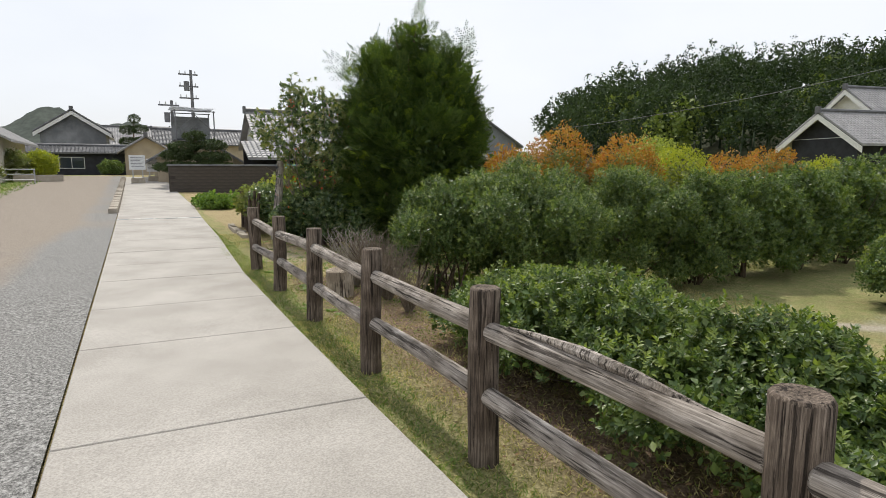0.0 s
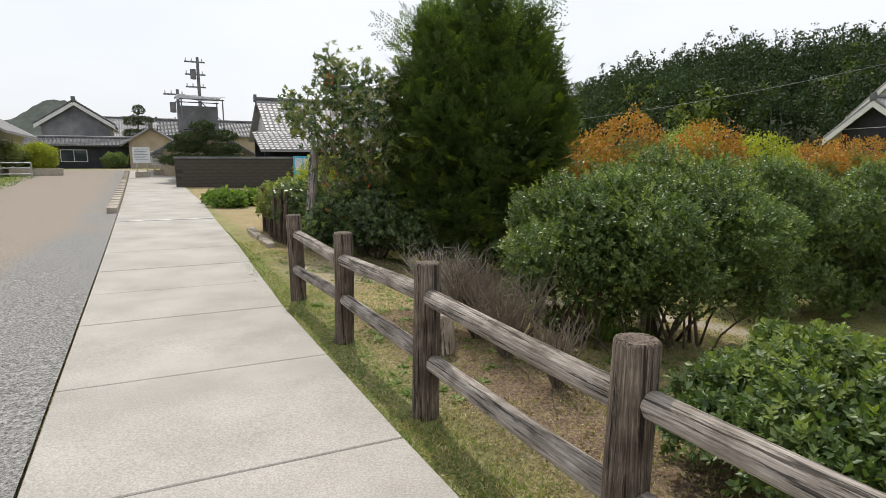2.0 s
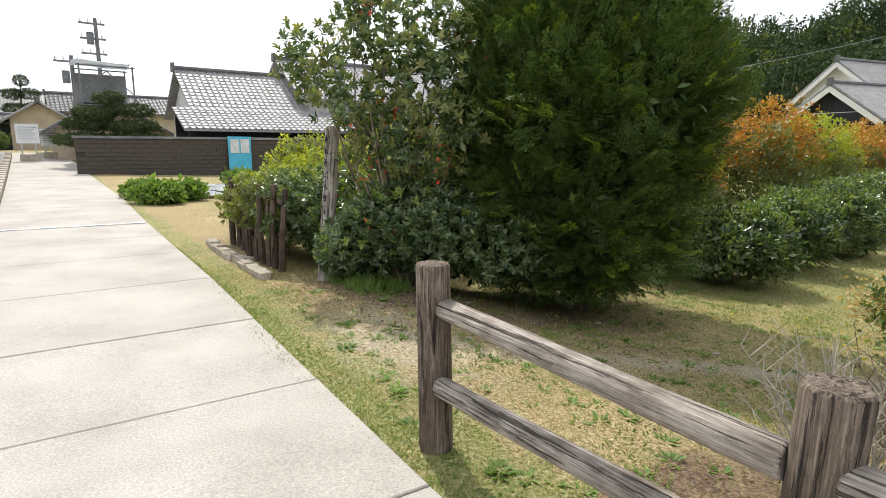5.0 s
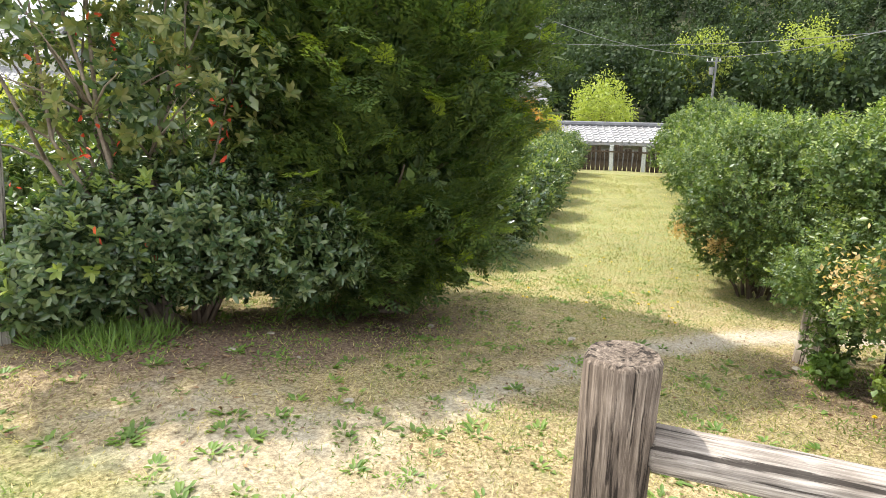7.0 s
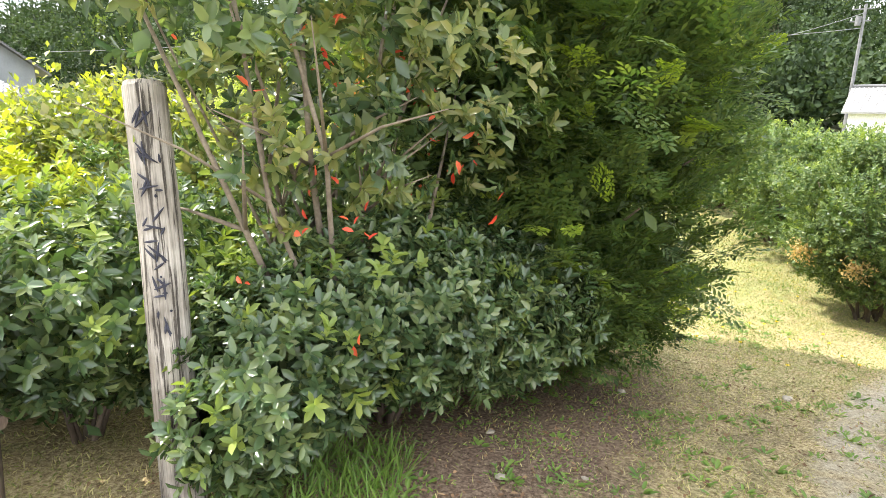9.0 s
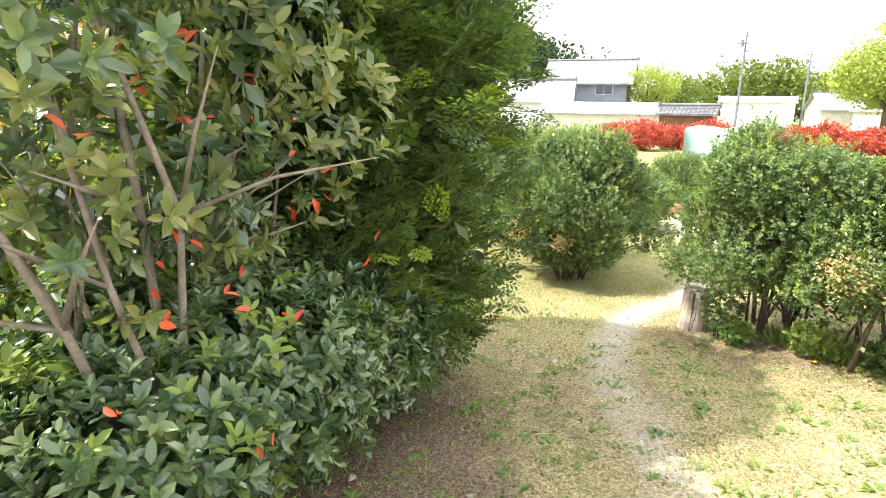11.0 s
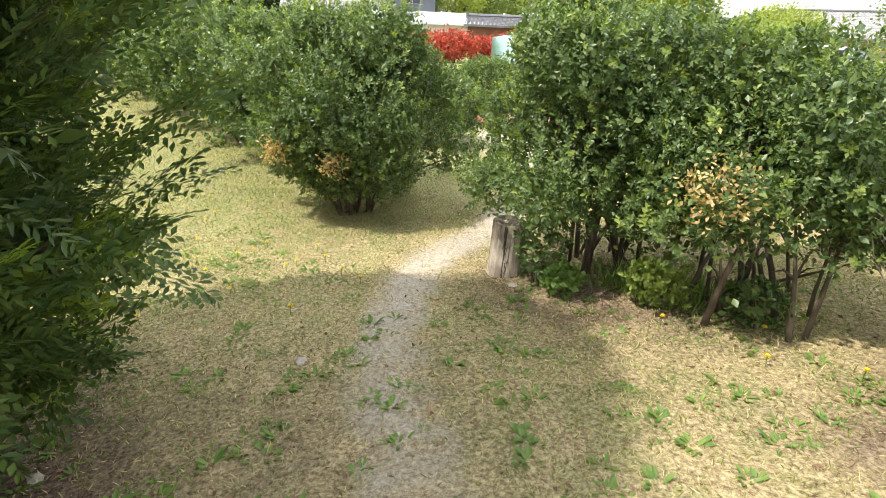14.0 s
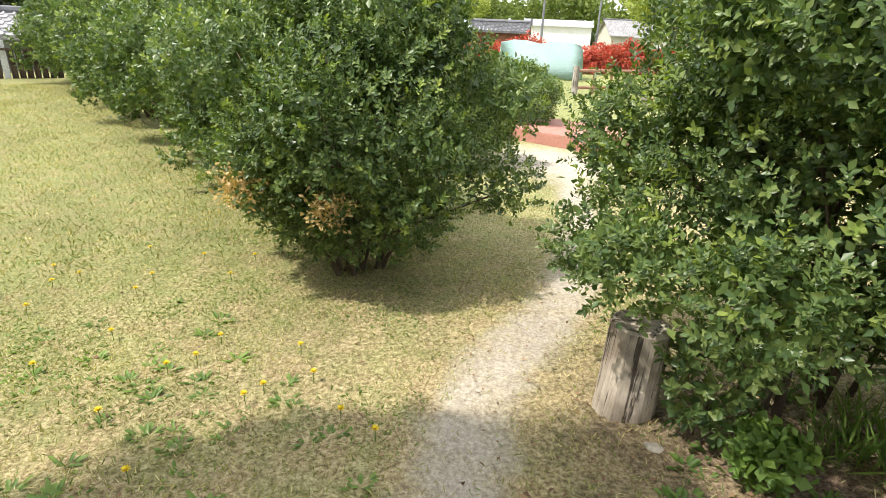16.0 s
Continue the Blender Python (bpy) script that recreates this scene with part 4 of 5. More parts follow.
# ---- buildings ----
def roof_sheet(bm, w, run, drop, thick=0.1, pitch_tiles=0.28):
    """A tiled slope: x along the eaves, falling along -y by drop, with rolls of tiles."""
    n = max(2, int(w / pitch_tiles))
    rows = max(2, int(math.hypot(run, drop) / 0.28))
    for j in range(rows):
        t0, t1 = j / rows, (j + 1) / rows
        lift = 0.035
        for k in range(n):
            xs = [-w / 2 + w * (k + s) / n for s in (0, 0.3, 0.6, 0.8, 1.0)]
            hs = [0.0, 0.0, 0.01, 0.065, 0.0]
            up = [bm.verts.new((x, -run * t0, -drop * t0 + h)) for x, h in zip(xs, hs)]
            dn = [bm.verts.new((x, -run * t1, -drop * t1 + h + lift)) for x, h in zip(xs, hs)]
            lip = [bm.verts.new((x, -run * t1, -drop * t1 + h - 0.02)) for x, h in zip(xs, hs)]
            for s in range(4):
                bm.faces.new((up[s], dn[s], dn[s + 1], up[s + 1]))
                bm.faces.new((dn[s], lip[s], lip[s + 1], dn[s + 1]))
    box(bm, -w / 2, -run, -drop - thick, -w / 2 + 0.001, -run + 0.001, -drop)
    v = [bm.verts.new(p) for p in ((-w / 2, 0, -thick), (w / 2, 0, -thick), (w / 2, -run, -drop - thick), (-w / 2, -run, -drop - thick), (-w / 2, 0, -0.01), (w / 2, 0, -0.01), (w / 2, -run, -drop - 0.01), (-w / 2, -run, -drop - 0.01))]
    for q in ((0, 3, 2, 1), (4, 5, 6, 7), (0, 1, 5, 4), (1, 2, 6, 5), (2, 3, 7, 6), (3, 0, 4, 7)):
        bm.faces.new([v[i] for i in q])
    return bm


def window(parent, x, y, z, w, h, frame_mat=None):
    fm = frame_mat or M_STEEL
    wob = part("window", boxm(x - w / 2, y - 0.03, z - h / 2, x + w / 2, y + 0.02, z + h / 2), M_GLASS, parent)
    bm = bmesh.new()
    t = 0.06
    box(bm, x - w / 2 - t, y - 0.07, z - h / 2 - t, x - w / 2, y, z + h / 2 + t)
    box(bm, x + w / 2, y - 0.07, z - h / 2 - t, x + w / 2 + t, y, z + h / 2 + t)
    box(bm, x - w / 2, y - 0.07, z + h / 2, x + w / 2, y, z + h / 2 + t)
    box(bm, x - w / 2, y - 0.09, z - h / 2 - t, x + w / 2, y, z - h / 2)
    box(bm, x - 0.025, y - 0.06, z - h / 2, x + 0.025, y, z + h / 2)
    part("frame", bm, fm, wob)


def house(label, m, w, d, h, ridge, wall, roof=None, over=0.6, windows=(), gable_mat=None, skirt=None, group="", verge=None, name="house", band=None):
    """Gabled house; its long eaves side faces -y. Origin at the middle of the floor."""
    roof = roof or M_ROOF
    ob = thing(name, label, "house", m, group)
    bm = bmesh.new()
    box(bm, -w / 2, -d / 2, -0.6, w / 2, d / 2, h)
    part("wall", bm, wall, ob)
    for s in (-1, 1):
        bm = bmesh.new()
        x0, x1 = s * (w / 2 - 0.12), s * (w / 2 + 0.003)
        a = [bm.verts.new((x0, -d / 2, h)), bm.verts.new((x0, d / 2, h)), bm.verts.new((x0, 0, ridge - 0.12))]
        b = [bm.verts.new((x1, -d / 2, h)), bm.verts.new((x1, d / 2, h)), bm.verts.new((x1, 0, ridge - 0.12))]
        bm.faces.new(a)
        bm.faces.new(list(reversed(b)))
        for i in range(3):
            bm.faces.new((a[i], b[i], b[(i + 1) % 3], a[(i + 1) % 3]))
        bmesh.ops.recalc_face_normals(bm, faces=bm.faces)
        part("gable", bm, gable_mat or wall, ob)
    slope = (ridge - h) / (d / 2)
    run = d / 2 + over
    for s in (0, 180):
        p = part("roof", roof_sheet(bmesh.new(), w + 2 * over * 0.8, run, run * slope), roof, ob, "rows of curved roof tiles")
        p.matrix_basis = pose(0, 0, ridge + 0.05, 0, 0, s)
    bm = bmesh.new()
    L = w / 2 + over * 0.8
    tube(bm, [(-L - 0.05, 0, ridge + 0.12), (L + 0.05, 0, ridge + 0.12)], [0.13, 0.13], 8)
    box(bm, -L, -0.1, ridge - 0.02, L, 0.1, ridge + 0.12)
    for s in (-1, 1):
        box(bm, s * (L + 0.04) - 0.08, -0.17, ridge - 0.08, s * (L + 0.04) + 0.08, 0.17, ridge + 0.36, 0.04)
    part("ridge", bm, M_ROOFDARK if roof is M_ROOF else roof, ob)
    if verge:
        for s in (-1, 1):
            for q in (-1, 1):
                bm = bmesh.new()
                x = s * (w / 2 + over * 0.8)
                vs_ = [(x - 0.03, 0, ridge - 0.1), (x + 0.03, 0, ridge - 0.1), (x + 0.03, q * run, ridge - run * slope - 0.1), (x - 0.03, q * run, ridge - run * slope - 0.1)]
                lo = [bm.verts.new((a, b, c - 0.35)) for a, b, c in vs_]
                hi = [bm.verts.new(c) for c in vs_]
                bm.faces.new(lo)
                bm.faces.new(hi)
                for i in range(4):
                    bm.faces.new((lo[i], lo[(i + 1) % 4], hi[(i + 1) % 4], hi[i]))
                bmesh.ops.recalc_face_normals(bm, faces=bm.faces)
                part("verge_board", bm, verge, ob, "white verge board")
    if skirt:
        part("skirt_boards", boxm(-w / 2 - 0.03, -d / 2 - 0.03, -0.5, w / 2 + 0.03, d / 2 + 0.03, h * skirt), M_BLACK, ob, "dark boarded lower wall")
    for (x, z, ww, hh) in windows:
        window(ob, x, -d / 2 - 0.02, z, ww, hh)
    return ob


def canopy(label, m, w, run, drop, h, mat=None):
    """A lean-to roof on posts against a wall behind."""
    ob = thing("lean_to", label, "lean-to roof", m)
    p = part("roof", roof_sheet(bmesh.new(), w, run, drop), mat or M_ROOF, ob)
    p.matrix_basis = pose(0, 0, h)
    part("back_wall", boxm(-w / 2 + 0.1, -0.1, -0.5, w / 2 - 0.1, 0.05, h - 0.1), M_BLACK, ob)
    for s in (-1, 0, 1):
        part("post", boxm(s * (w / 2 - 0.3) - 0.07, -run + 0.25, -0.5, s * (w / 2 - 0.3) + 0.07, -run + 0.39, h - drop), M_BLACK, ob)
    return ob


def facing(u, v, z, turn=0):
    """A pose in the plan whose -y looks back along the footpath."""
    x, y = xy(u, v)
    return pose(x, y, z, 0, 0, ROADTURN + turn)


VZ = 1.0  # level of the village street
# white storehouse with a stained gable, seen end on
house("plastered storehouse with grey stained gable and tiled roof", facing(-4.9, 70.5, VZ, 90), 9, 5.4, 4.4, 6.2, M_STAINED, over=0.5, gable_mat=M_STAINED, roof=M_ROOFDARK, verge=M_WHITE)
house("long dark boarded outbuilding with tiled eaves", facing(-7.2, 60.5, VZ), 13.4, 2.6, 2.1, 2.55, M_BLACK, roof=M_ROOFDARK, over=0.5, windows=[(-2, 1.1, 1.8, 0.9), (2.5, 1.1, 1.8, 0.9)])
house("cream rendered house with grey tiled roof", facing(-10.0, 44, 0.9, 90), 9, 7, 2.6, 4.7, M_CREAM, over=0.7)
house("low house with grey tiles behind a pine", facing(-0.2, 80, VZ), 8, 6, 3.6, 5.6, M_CREAM, over=0.6)
house("beige gatehouse with tiled gable", facing(1.1, 60, VZ, 90), 6, 3.4, 2.3, 3.4, M_BEIGE, over=0.6)
house("gabled house with dark tiled roof", facing(3.5, 42.5, 0.7, 90), 7, 4.4, 1.6, 3.0, M_BEIGE, roof=M_ROOFDARK, over=0.6)
# two-tier house with pale shining tiles
house("wide house with two tiers of grey tiled roof", facing(9.4, 38.0, 0.5), 5.2, 5.4, 2.7, 4.6, M_WHITE, over=0.5)
house("taller wing with grey tiled roof and pale upper wall", facing(16.8, 38.5, 0.5), 9.2, 5.8, 3.7, 5.6, M_WHITE, over=0.6, windows=[(-1.5, 3.1, 1.2, 0.6), (1.0, 3.1, 1.2, 0.6)])
canopy("long tiled lean-to along the front of a house", facing(13.6, 35.0, 0.5), 16.0, 2.2, 1.0, 2.65)
house("low barn with dark tiled roof", facing(6.6, 60, VZ), 9, 5, 3.0, 4.2, M_BEIGE, roof=M_ROOFDARK, over=0.5)

# white and black gabled house across the lawn
house("white gabled house with black boarded gable and tiled roof", pose(28.2, 37.7, -0.4, 0, 0, 15), 8, 4.6, 3.9, 5.5, M_WHITE, over=0.8, gable_mat=M_BLACK, verge=M_WHITE, skirt=0.99, windows=[(0, 1.7, 1.8, 1.0), (2.4, 1.7, 1.2, 1.0)])
house("taller white gabled wing with tiled roof", pose(36.4, 45.0, -0.4, 0, 0, 15), 12, 5.4, 5.7, 7.9, M_WHITE, over=0.8, gable_mat=M_WHITE, verge=M_WHITE, skirt=0.75, windows=[(-3, 4.9, 1.8, 0.8), (2, 4.9, 1.8, 0.8)])
house("house with slate-blue wall and tiled gable roof", pose(3.2, 50.0, 0, 0, 0, 90), 8, 5.2, 3.7, 5.6, M_GREYWALL, roof=M_ROOFDARK, over=0.6)

# grey two-storey house and its sheds beyond the park
def east(az, dist, z=-0.3, turn=0):
    """A pose seen from the lawn at a bearing clockwise from +y, with -y looking back."""
    a = radians(az)
    return pose(-3.5 + math.sin(a) * dist, 10.3 + math.cos(a) * dist, z, 0, 0, -az + turn)


house("two-storey house with blue-grey siding and tiled roof", east(96, 60, -0.3, -8), 7.6, 6, 5.0, 6.9, M_GREYWALL, over=0.7, windows=[(-1.7, 4.1, 1.5, 0.9), (1.7, 4.1, 1.5, 0.9)])
house("low tiled annexe of a grey house", east(95.6, 54, -0.3, -8), 9.5, 3.2, 1.7, 2.4, M_CREAM, over=0.5)
house("low white outbuilding with tiled roof", east(89, 54, -0.3, -4), 5.2, 5, 3.0, 4.6, M_WHITE, over=0.5)
house("low tiled outbuilding beside a grey house", east(92, 54, -0.3, -4), 4.2, 5, 3.0, 4.7, M_WHITE, over=0.4)
house("long pale shed with sheet roof", east(98.5, 46, -0.3, -6), 11, 4, 2.0, 2.5, M_CREAM, over=0.3, roof=M_SHEET)
house("open shed of rusty sheet", east(105, 45, -0.3, -6), 3.6, 3, 2.0, 2.5, M_RUST, over=0.3, roof=M_ROOFDARK)
house("white workshop far beyond fields", east(110.5, 90, -0.3), 9, 6, 3.6, 4.2, M_WHITE, over=0.3, roof=M_SHEET)
house("cream house with tiled roof far off", east(117.0, 110, -0.3, 20), 9, 7, 3.2, 5.4, M_CREAM, over=0.6)
house("white house with grey tiles far off", east(120.5, 105, -0.3, -15), 9, 7, 3.0, 5.0, M_WHITE, over=0.6)
house("pavilion with grey tiled roof beside a car park", east(134.0, 70, -0.3, 6), 12, 6, 2.8, 4.6, M_BEIGE, over=0.9, roof=M_ROOF)
# park far end: pale shed and board fence
house("low grey shed behind the lawn's end", pose(19.6, 21.6, -0.4, 0, 0, -50), 5.5, 3, 1.1, 1.6, M_STAINED, over=0.5, roof=M_ROOF)
end_fence = thing("board_fence", "dark ragged board fence hung with pale rags", "fence")
rf = random.Random(3)
for k in range(26):
    u, v = 23.6 + rf.uniform(-0.03, 0.03), 7.2 + 0.17 * k
    x, y = xy(u, v)
    h = rf.uniform(0.75, 1.0)
    p = part("board", boxm(-0.07, -0.015, -0.1, 0.07, 0.015, h), M_PANEL if k in (7, 14) else M_PICKET, end_fence)
    p.matrix_basis = pose(x, y, gz(x, y), 0, rf.uniform(-3, 3), ROADTURN + 90 + rf.uniform(-6, 6))
x, y = xy(23.55, 9.3)
p = part("rail", boxm(-2.3, -0.02, 0.7, 2.3, 0.02, 0.76), M_PICKET, end_fence)
p.matrix_basis = pose(x, y, gz(x, y), 0, 0, ROADTURN + 90)

# ---- dark block wall ----
wall = thing("garden_wall", "dark weathered block wall with a capping course", "wall", kind="structure")
part("wall_core", boxm(1.45, -0.1, -0.6, 15.0, 0.1, 1.38), M_BLOCK, wall)
for c in wall.children:
    c.matrix_basis = pose(0, 0, 0, 0, 0, ROADTURN) @ pose(0, 30.2, 0.3)
capping = part("capping", boxm(1.4, -0.16, 1.38, 15.05, 0.16, 1.47, 0.01), M_STAINED, wall)
capping.matrix_basis = pose(0, 0, 0, 0, 0, ROADTURN) @ pose(0, 30.2, 0.3)
block = boxm(-0.255, -0.012, -0.07, 0.255, 0.012, 0.07, 0.006)
first = part("block", block, M_BLOCK, wall)
first.matrix_basis = pose(0, 0, 0, 0, 0, ROADTURN) @ pose(1.72, 30.093, 0.3)
for row in range(9):
    for k in range(26):
        o = first.copy()
        scene.collection.objects.link(o)
        o.matrix_basis = pose(0, 0, 0, 0, 0, ROADTURN) @ pose(1.72 + 0.52 * k + 0.26 * (row % 2) * (k < 25), 30.093 + random.uniform(-0.004, 0.004), 0.38 + 0.15 * row)

# ---- notice boards on the footpath's end ----
def notice_board(u, v, w, h, zc):
    ob = thing("notice_board", "white notice board with small print on two posts", "notice board", facing(u, v, float(rise(v)) - 0.02, 4), "village notice boards")
    part("board", boxm(-w / 2, -0.03, zc - h / 2, w / 2, 0.02, zc + h / 2, 0.008), M_PANEL, ob)
    for s in (-1, 1):
        part("post", boxm(s * w * 0.3 - 0.03, 0.02, 0, s * w * 0.3 + 0.03, 0.08, zc + h / 2 - 0.05), M_STEEL, ob)
    for k in range(7):
        part("text_line", boxm(-w * 0.4, -0.034, zc + h * (0.32 - 0.1 * k), w * (0.4 - 0.1 * (k % 3)), -0.0305, zc + h * (0.32 - 0.1 * k) + 0.018), M_INK, ob, "line of small print")
    part("plinth", boxm(-w * 0.42, -0.2, -0.1, w * 0.42, 0.2, 0.32, 0.02), M_STONE, ob, "squat stone base")


notice_board(0.2, 38.0, 0.85, 0.85, 1.22)
notice_board(1.1, 40.0, 0.8, 0.8, 1.0)
kerb = thing("kerb", "raised old concrete kerb beside the footpath", "kerb", kind="structure")
kv = 20.3
while kv < 43:
    x, y = xy(-0.64, kv)
    p = part("kerbstone", boxm(-0.12, -0.497, -0.1, 0.12, 0.497, 0.13, 0.012), M_KERB, kerb)
    p.matrix_basis = pose(x, y, float(rise(kv)), 0, 0, ROADTURN)
    kv += 1.0

# scaffold look-out with white sheet roof
tower = thing("scaffold_tower", "steel-pipe platform with white sheet roof above the roofs", "scaffold", facing(3.3, 37.6, -0.2, 3))
for sx in (-1, 1):
    for sy in (-1, 1):
        bm = bmesh.new()
        tube(bm, [(sx * 1.05, sy * 0.9, 0), (sx * 1.05, sy * 0.9, 5.15)], [0.035, 0.035], 8)
        part("pipe", bm, M_POLE, tower)
    bm = bmesh.new()
    tube(bm, [(sx * 1.05, -0.9, 3.9), (0, -0.9, 4.9)], [0.025, 0.025], 6)
    part("brace", bm, M_POLE, tower)
for z in (3.4, 5.1):
    bm = bmesh.new()
    for sy in (-1, 1):
        tube(bm, [(-1.15, sy * 0.9, z), (1.15, sy * 0.9, z)], [0.03, 0.03], 6)
    part("crossbar", bm, M_POLE, tower)
part("deck", boxm(-1.05, -0.9, 3.42, 1.05, 0.9, 3.5), M_BLACK, tower)
part("back_panel", boxm(-1.05, 0.84, 3.5, 1.05, 0.9, 4.9), M_STAINED, tower, "dark netting panel")
bm = bmesh.new()
rr_ = random.Random(2)
grid = [[bm.verts.new((-1.2 + 2.4 * i / 8, -1.05 + 2.1 * j / 3, 5.22 + 0.12 * math.sin(i * 0.8) * 0.4 + rr_.uniform(0, 0.06) + (0.1 if 0 < j < 3 else 0))) for i in range(9)] for j in range(4)]
for j in range(3):
    for i in range(8):
        bm.faces.new((grid[j][i], grid[j][i + 1], grid[j + 1][i + 1], grid[j + 1][i]))
bmesh.ops.solidify(bm, geom=bm.faces[:], thickness=0.12)
part("sheet_roof", bm, M_SHEET, tower, "white crumpled sheet roof")


# ---- poles and wires ----
def utility_pole(m, h, label, arms=2):
    ob = thing("utility_pole", label, "utility pole", m, "utility poles")
    bm = bmesh.new()
    tube(bm, [(0, 0, -0.5), (0, 0, h)], [0.16, 0.1], 10)
    part("shaft", bm, M_POLE, ob)
    for k in range(arms):
        part("crossarm", boxm(-0.9, -0.05, h - 0.4 - 0.9 * k, 0.5, 0.05, h - 0.3 - 0.9 * k), M_POLE, ob)
        for s in (-0.8, -0.4, 0.3):
            bm = bmesh.new()
            tube(bm, [(s, 0, h - 0.3 - 0.9 * k), (s, 0, h - 0.08 - 0.9 * k)], [0.05, 0.03], 6)
            part("insulator", bm, M_PANEL, ob)
    bm = bmesh.new()
    tube(bm, [(-0.35, -0.1, h - 1.6), (-0.35, -0.1, h - 0.9)], [0.2, 0.2], 10)
    part("transformer", bm, M_POLE, ob)
    return ob


utility_pole(facing(4.4, 49.4, 0.9), 8.3, "utility pole with crossarms above the village roofs", 3)
utility_pole(facing(2.8, 47.5, 0.9), 5.7, "thin utility pole above the village roofs", 1)
utility_pole(east(53.5, 60, -0.2), 12.5, "utility pole in front of a wooded hill", 3)
utility_pole(east(69.5, 62, -0.2), 8.0, "utility pole in front of a wooded hill", 1)
utility_pole(east(85.8, 57, -0.2), 11.0, "utility pole beside low outbuildings", 2)
utility_pole(east(109.0, 75, -0.2), 11.0, "utility pole with crossarms beyond the park", 3)
utility_pole(east(114.0, 90, -0.2), 10.0, "utility pole beyond the park", 2)
for k, (a0, z0, a1, z1) in enumerate([(16, 6.2, 53.5, 11.8), (53.5, 11.8, 69.5, 7.6), (69.5, 7.6, 85.8, 10.6), (53.5, 9.2, 85.8, 9.4)]):
    a, b = east(a0, 60).translation, east(a1, 60).translation
    bm = bmesh.new()
    pts = []
    for s in range(13):
        t = s / 12
        p = a.lerp(b, t)
        pts.append((p.x, p.y, z0 + (z1 - z0) * t - 3.0 * t * (1 - t)))
    tube(bm, pts, [0.025] * 13, 4)
    tagged(part("overhead_cable", bm, M_POLE), "thin dark overhead cable strung between poles", "cable", "overhead cables")

# blue shed door against the wall
blue_door = thing("blue_door", "bright blue panelled door standing against a dark wall", "door", facing(7.0, 29.95, 0.3))
part("panel", boxm(-0.45, -0.04, 0, 0.45, 0.0, 1.5, 0.01), M_BLUE, blue_door)
for s in (-1, 1):
    part("stile", boxm(s * 0.2 - 0.17, -0.06, 0.85, s * 0.2 + 0.17, -0.042, 1.4), M_SHEET, blue_door, "pale inset panel")
for k, (u, v, w, d, t) in enumerate([(3.3, 22.6, 1.6, 2.6, 8), (4.6, 24.2, 1.2, 3.0, -6)]):
    bm = bmesh.new()
    rr2 = random.Random(k)
    g = [[bm.verts.new((-w / 2 + w * i / 8, -d / 2 + d * j / 8, 0.02 + rr2.uniform(0, 0.04))) for i in range(9)] for j in range(9)]
    for j in range(8):
        for i in range(8):
            bm.faces.new((g[j][i], g[j][i + 1], g[j + 1][i + 1], g[j + 1][i]))
    bmesh.ops.solidify(bm, geom=bm.faces[:], thickness=0.015)
    ob = part("ground_sheet", bm, M_SHEET)
    x, y = xy(u, v)
    ob.matrix_basis = pose(x, y, gz(x, y) + 0.02, 0, 0, ROADTURN + t)
    tagged(ob, "crinkled grey plastic sheet over a garden bed", "sheet", "garden sheets")


# ---- beyond the park: paving, rails, cars ----
x, y = 9.3, 6.1
ob = part("paved_slab", boxm(-1.3, -0.9, -0.05, 1.3, 0.9, 0.22, 0.03), M_TERRACOTTA)
ob.matrix_basis = pose(x, y, gz(x, y), 0, 0, 35)
tagged(ob, "low red-paved concrete platform beside a sandy patch", "platform")

def park_rail(points, label, mat, h=0.75):
    ob = thing("park_railing", label, "railing", group="park railings")
    for (ax, ay), (bx, by) in zip(points, points[1:]):
        n = max(2, int(math.hypot(bx - ax, by - ay) / 0.9))
        for k in range(n + 1):
            t = k / n
            x, y = ax + (bx - ax) * t, ay + (by - ay) * t
            bm = bmesh.new()
            thick = 0.11 if k in (0, n) else 0.05
            tube(bm, [(x, y, gz(x, y) - 0.1), (x, y, gz(x, y) + h + (0.15 if k in (0, n) else 0))], [thick, thick * 0.95], 9)
            part("post", bm, M_SIGNPOST if k in (0, n) else mat, ob)
        for z in (0.2, h):
            bm = bmesh.new()
            tube(bm, [(ax, ay, gz(ax, ay) + z), (bx, by, gz(bx, by) + z)], [0.05, 0.05], 7)
            part("rail", bm, mat, ob)


park_rail([(14.6, 1.4), (16.4, -0.6), (15.8, -3.4), (13.4, -5.4)], "brown log railing with grey end posts", M_REDWOOD)
park_rail([(17.8, 2.2), (19.5, -1.2), (18.6, -5.0), (16.0, -8.0)], "brown log railing with grey end posts", M_REDWOOD)
park_rail([(11.6, 7.4), (13.0, 6.2)], "short reddish timber railing at garden steps", M_REDWOOD, 0.6)
tarp = bmesh.new()
prev = None
for j in range(7):
    row = [tarp.verts.new((-1.8 + 0.6 * j, math.cos(math.pi * k / 10) * 1.6, math.sin(math.pi * k / 10) * (1.5 + 0.08 * math.sin(2 * j + k)))) for k in range(11)]
    if prev:
        for k in range(10):
            tarp.faces.new((prev[k], prev[k + 1], row[k + 1], row[k]))
    prev = row
bmesh.ops.solidify(tarp, geom=tarp.faces[:], thickness=0.04)
ob = part("plastic_tunnel", tarp, M_NETGREEN, smooth_shade=True)
ob.matrix_basis = pose(25.5, 0.8, -0.4, 0, 0, 75)
tagged(ob, "arched tunnel covered with pale green plastic", "tunnel")


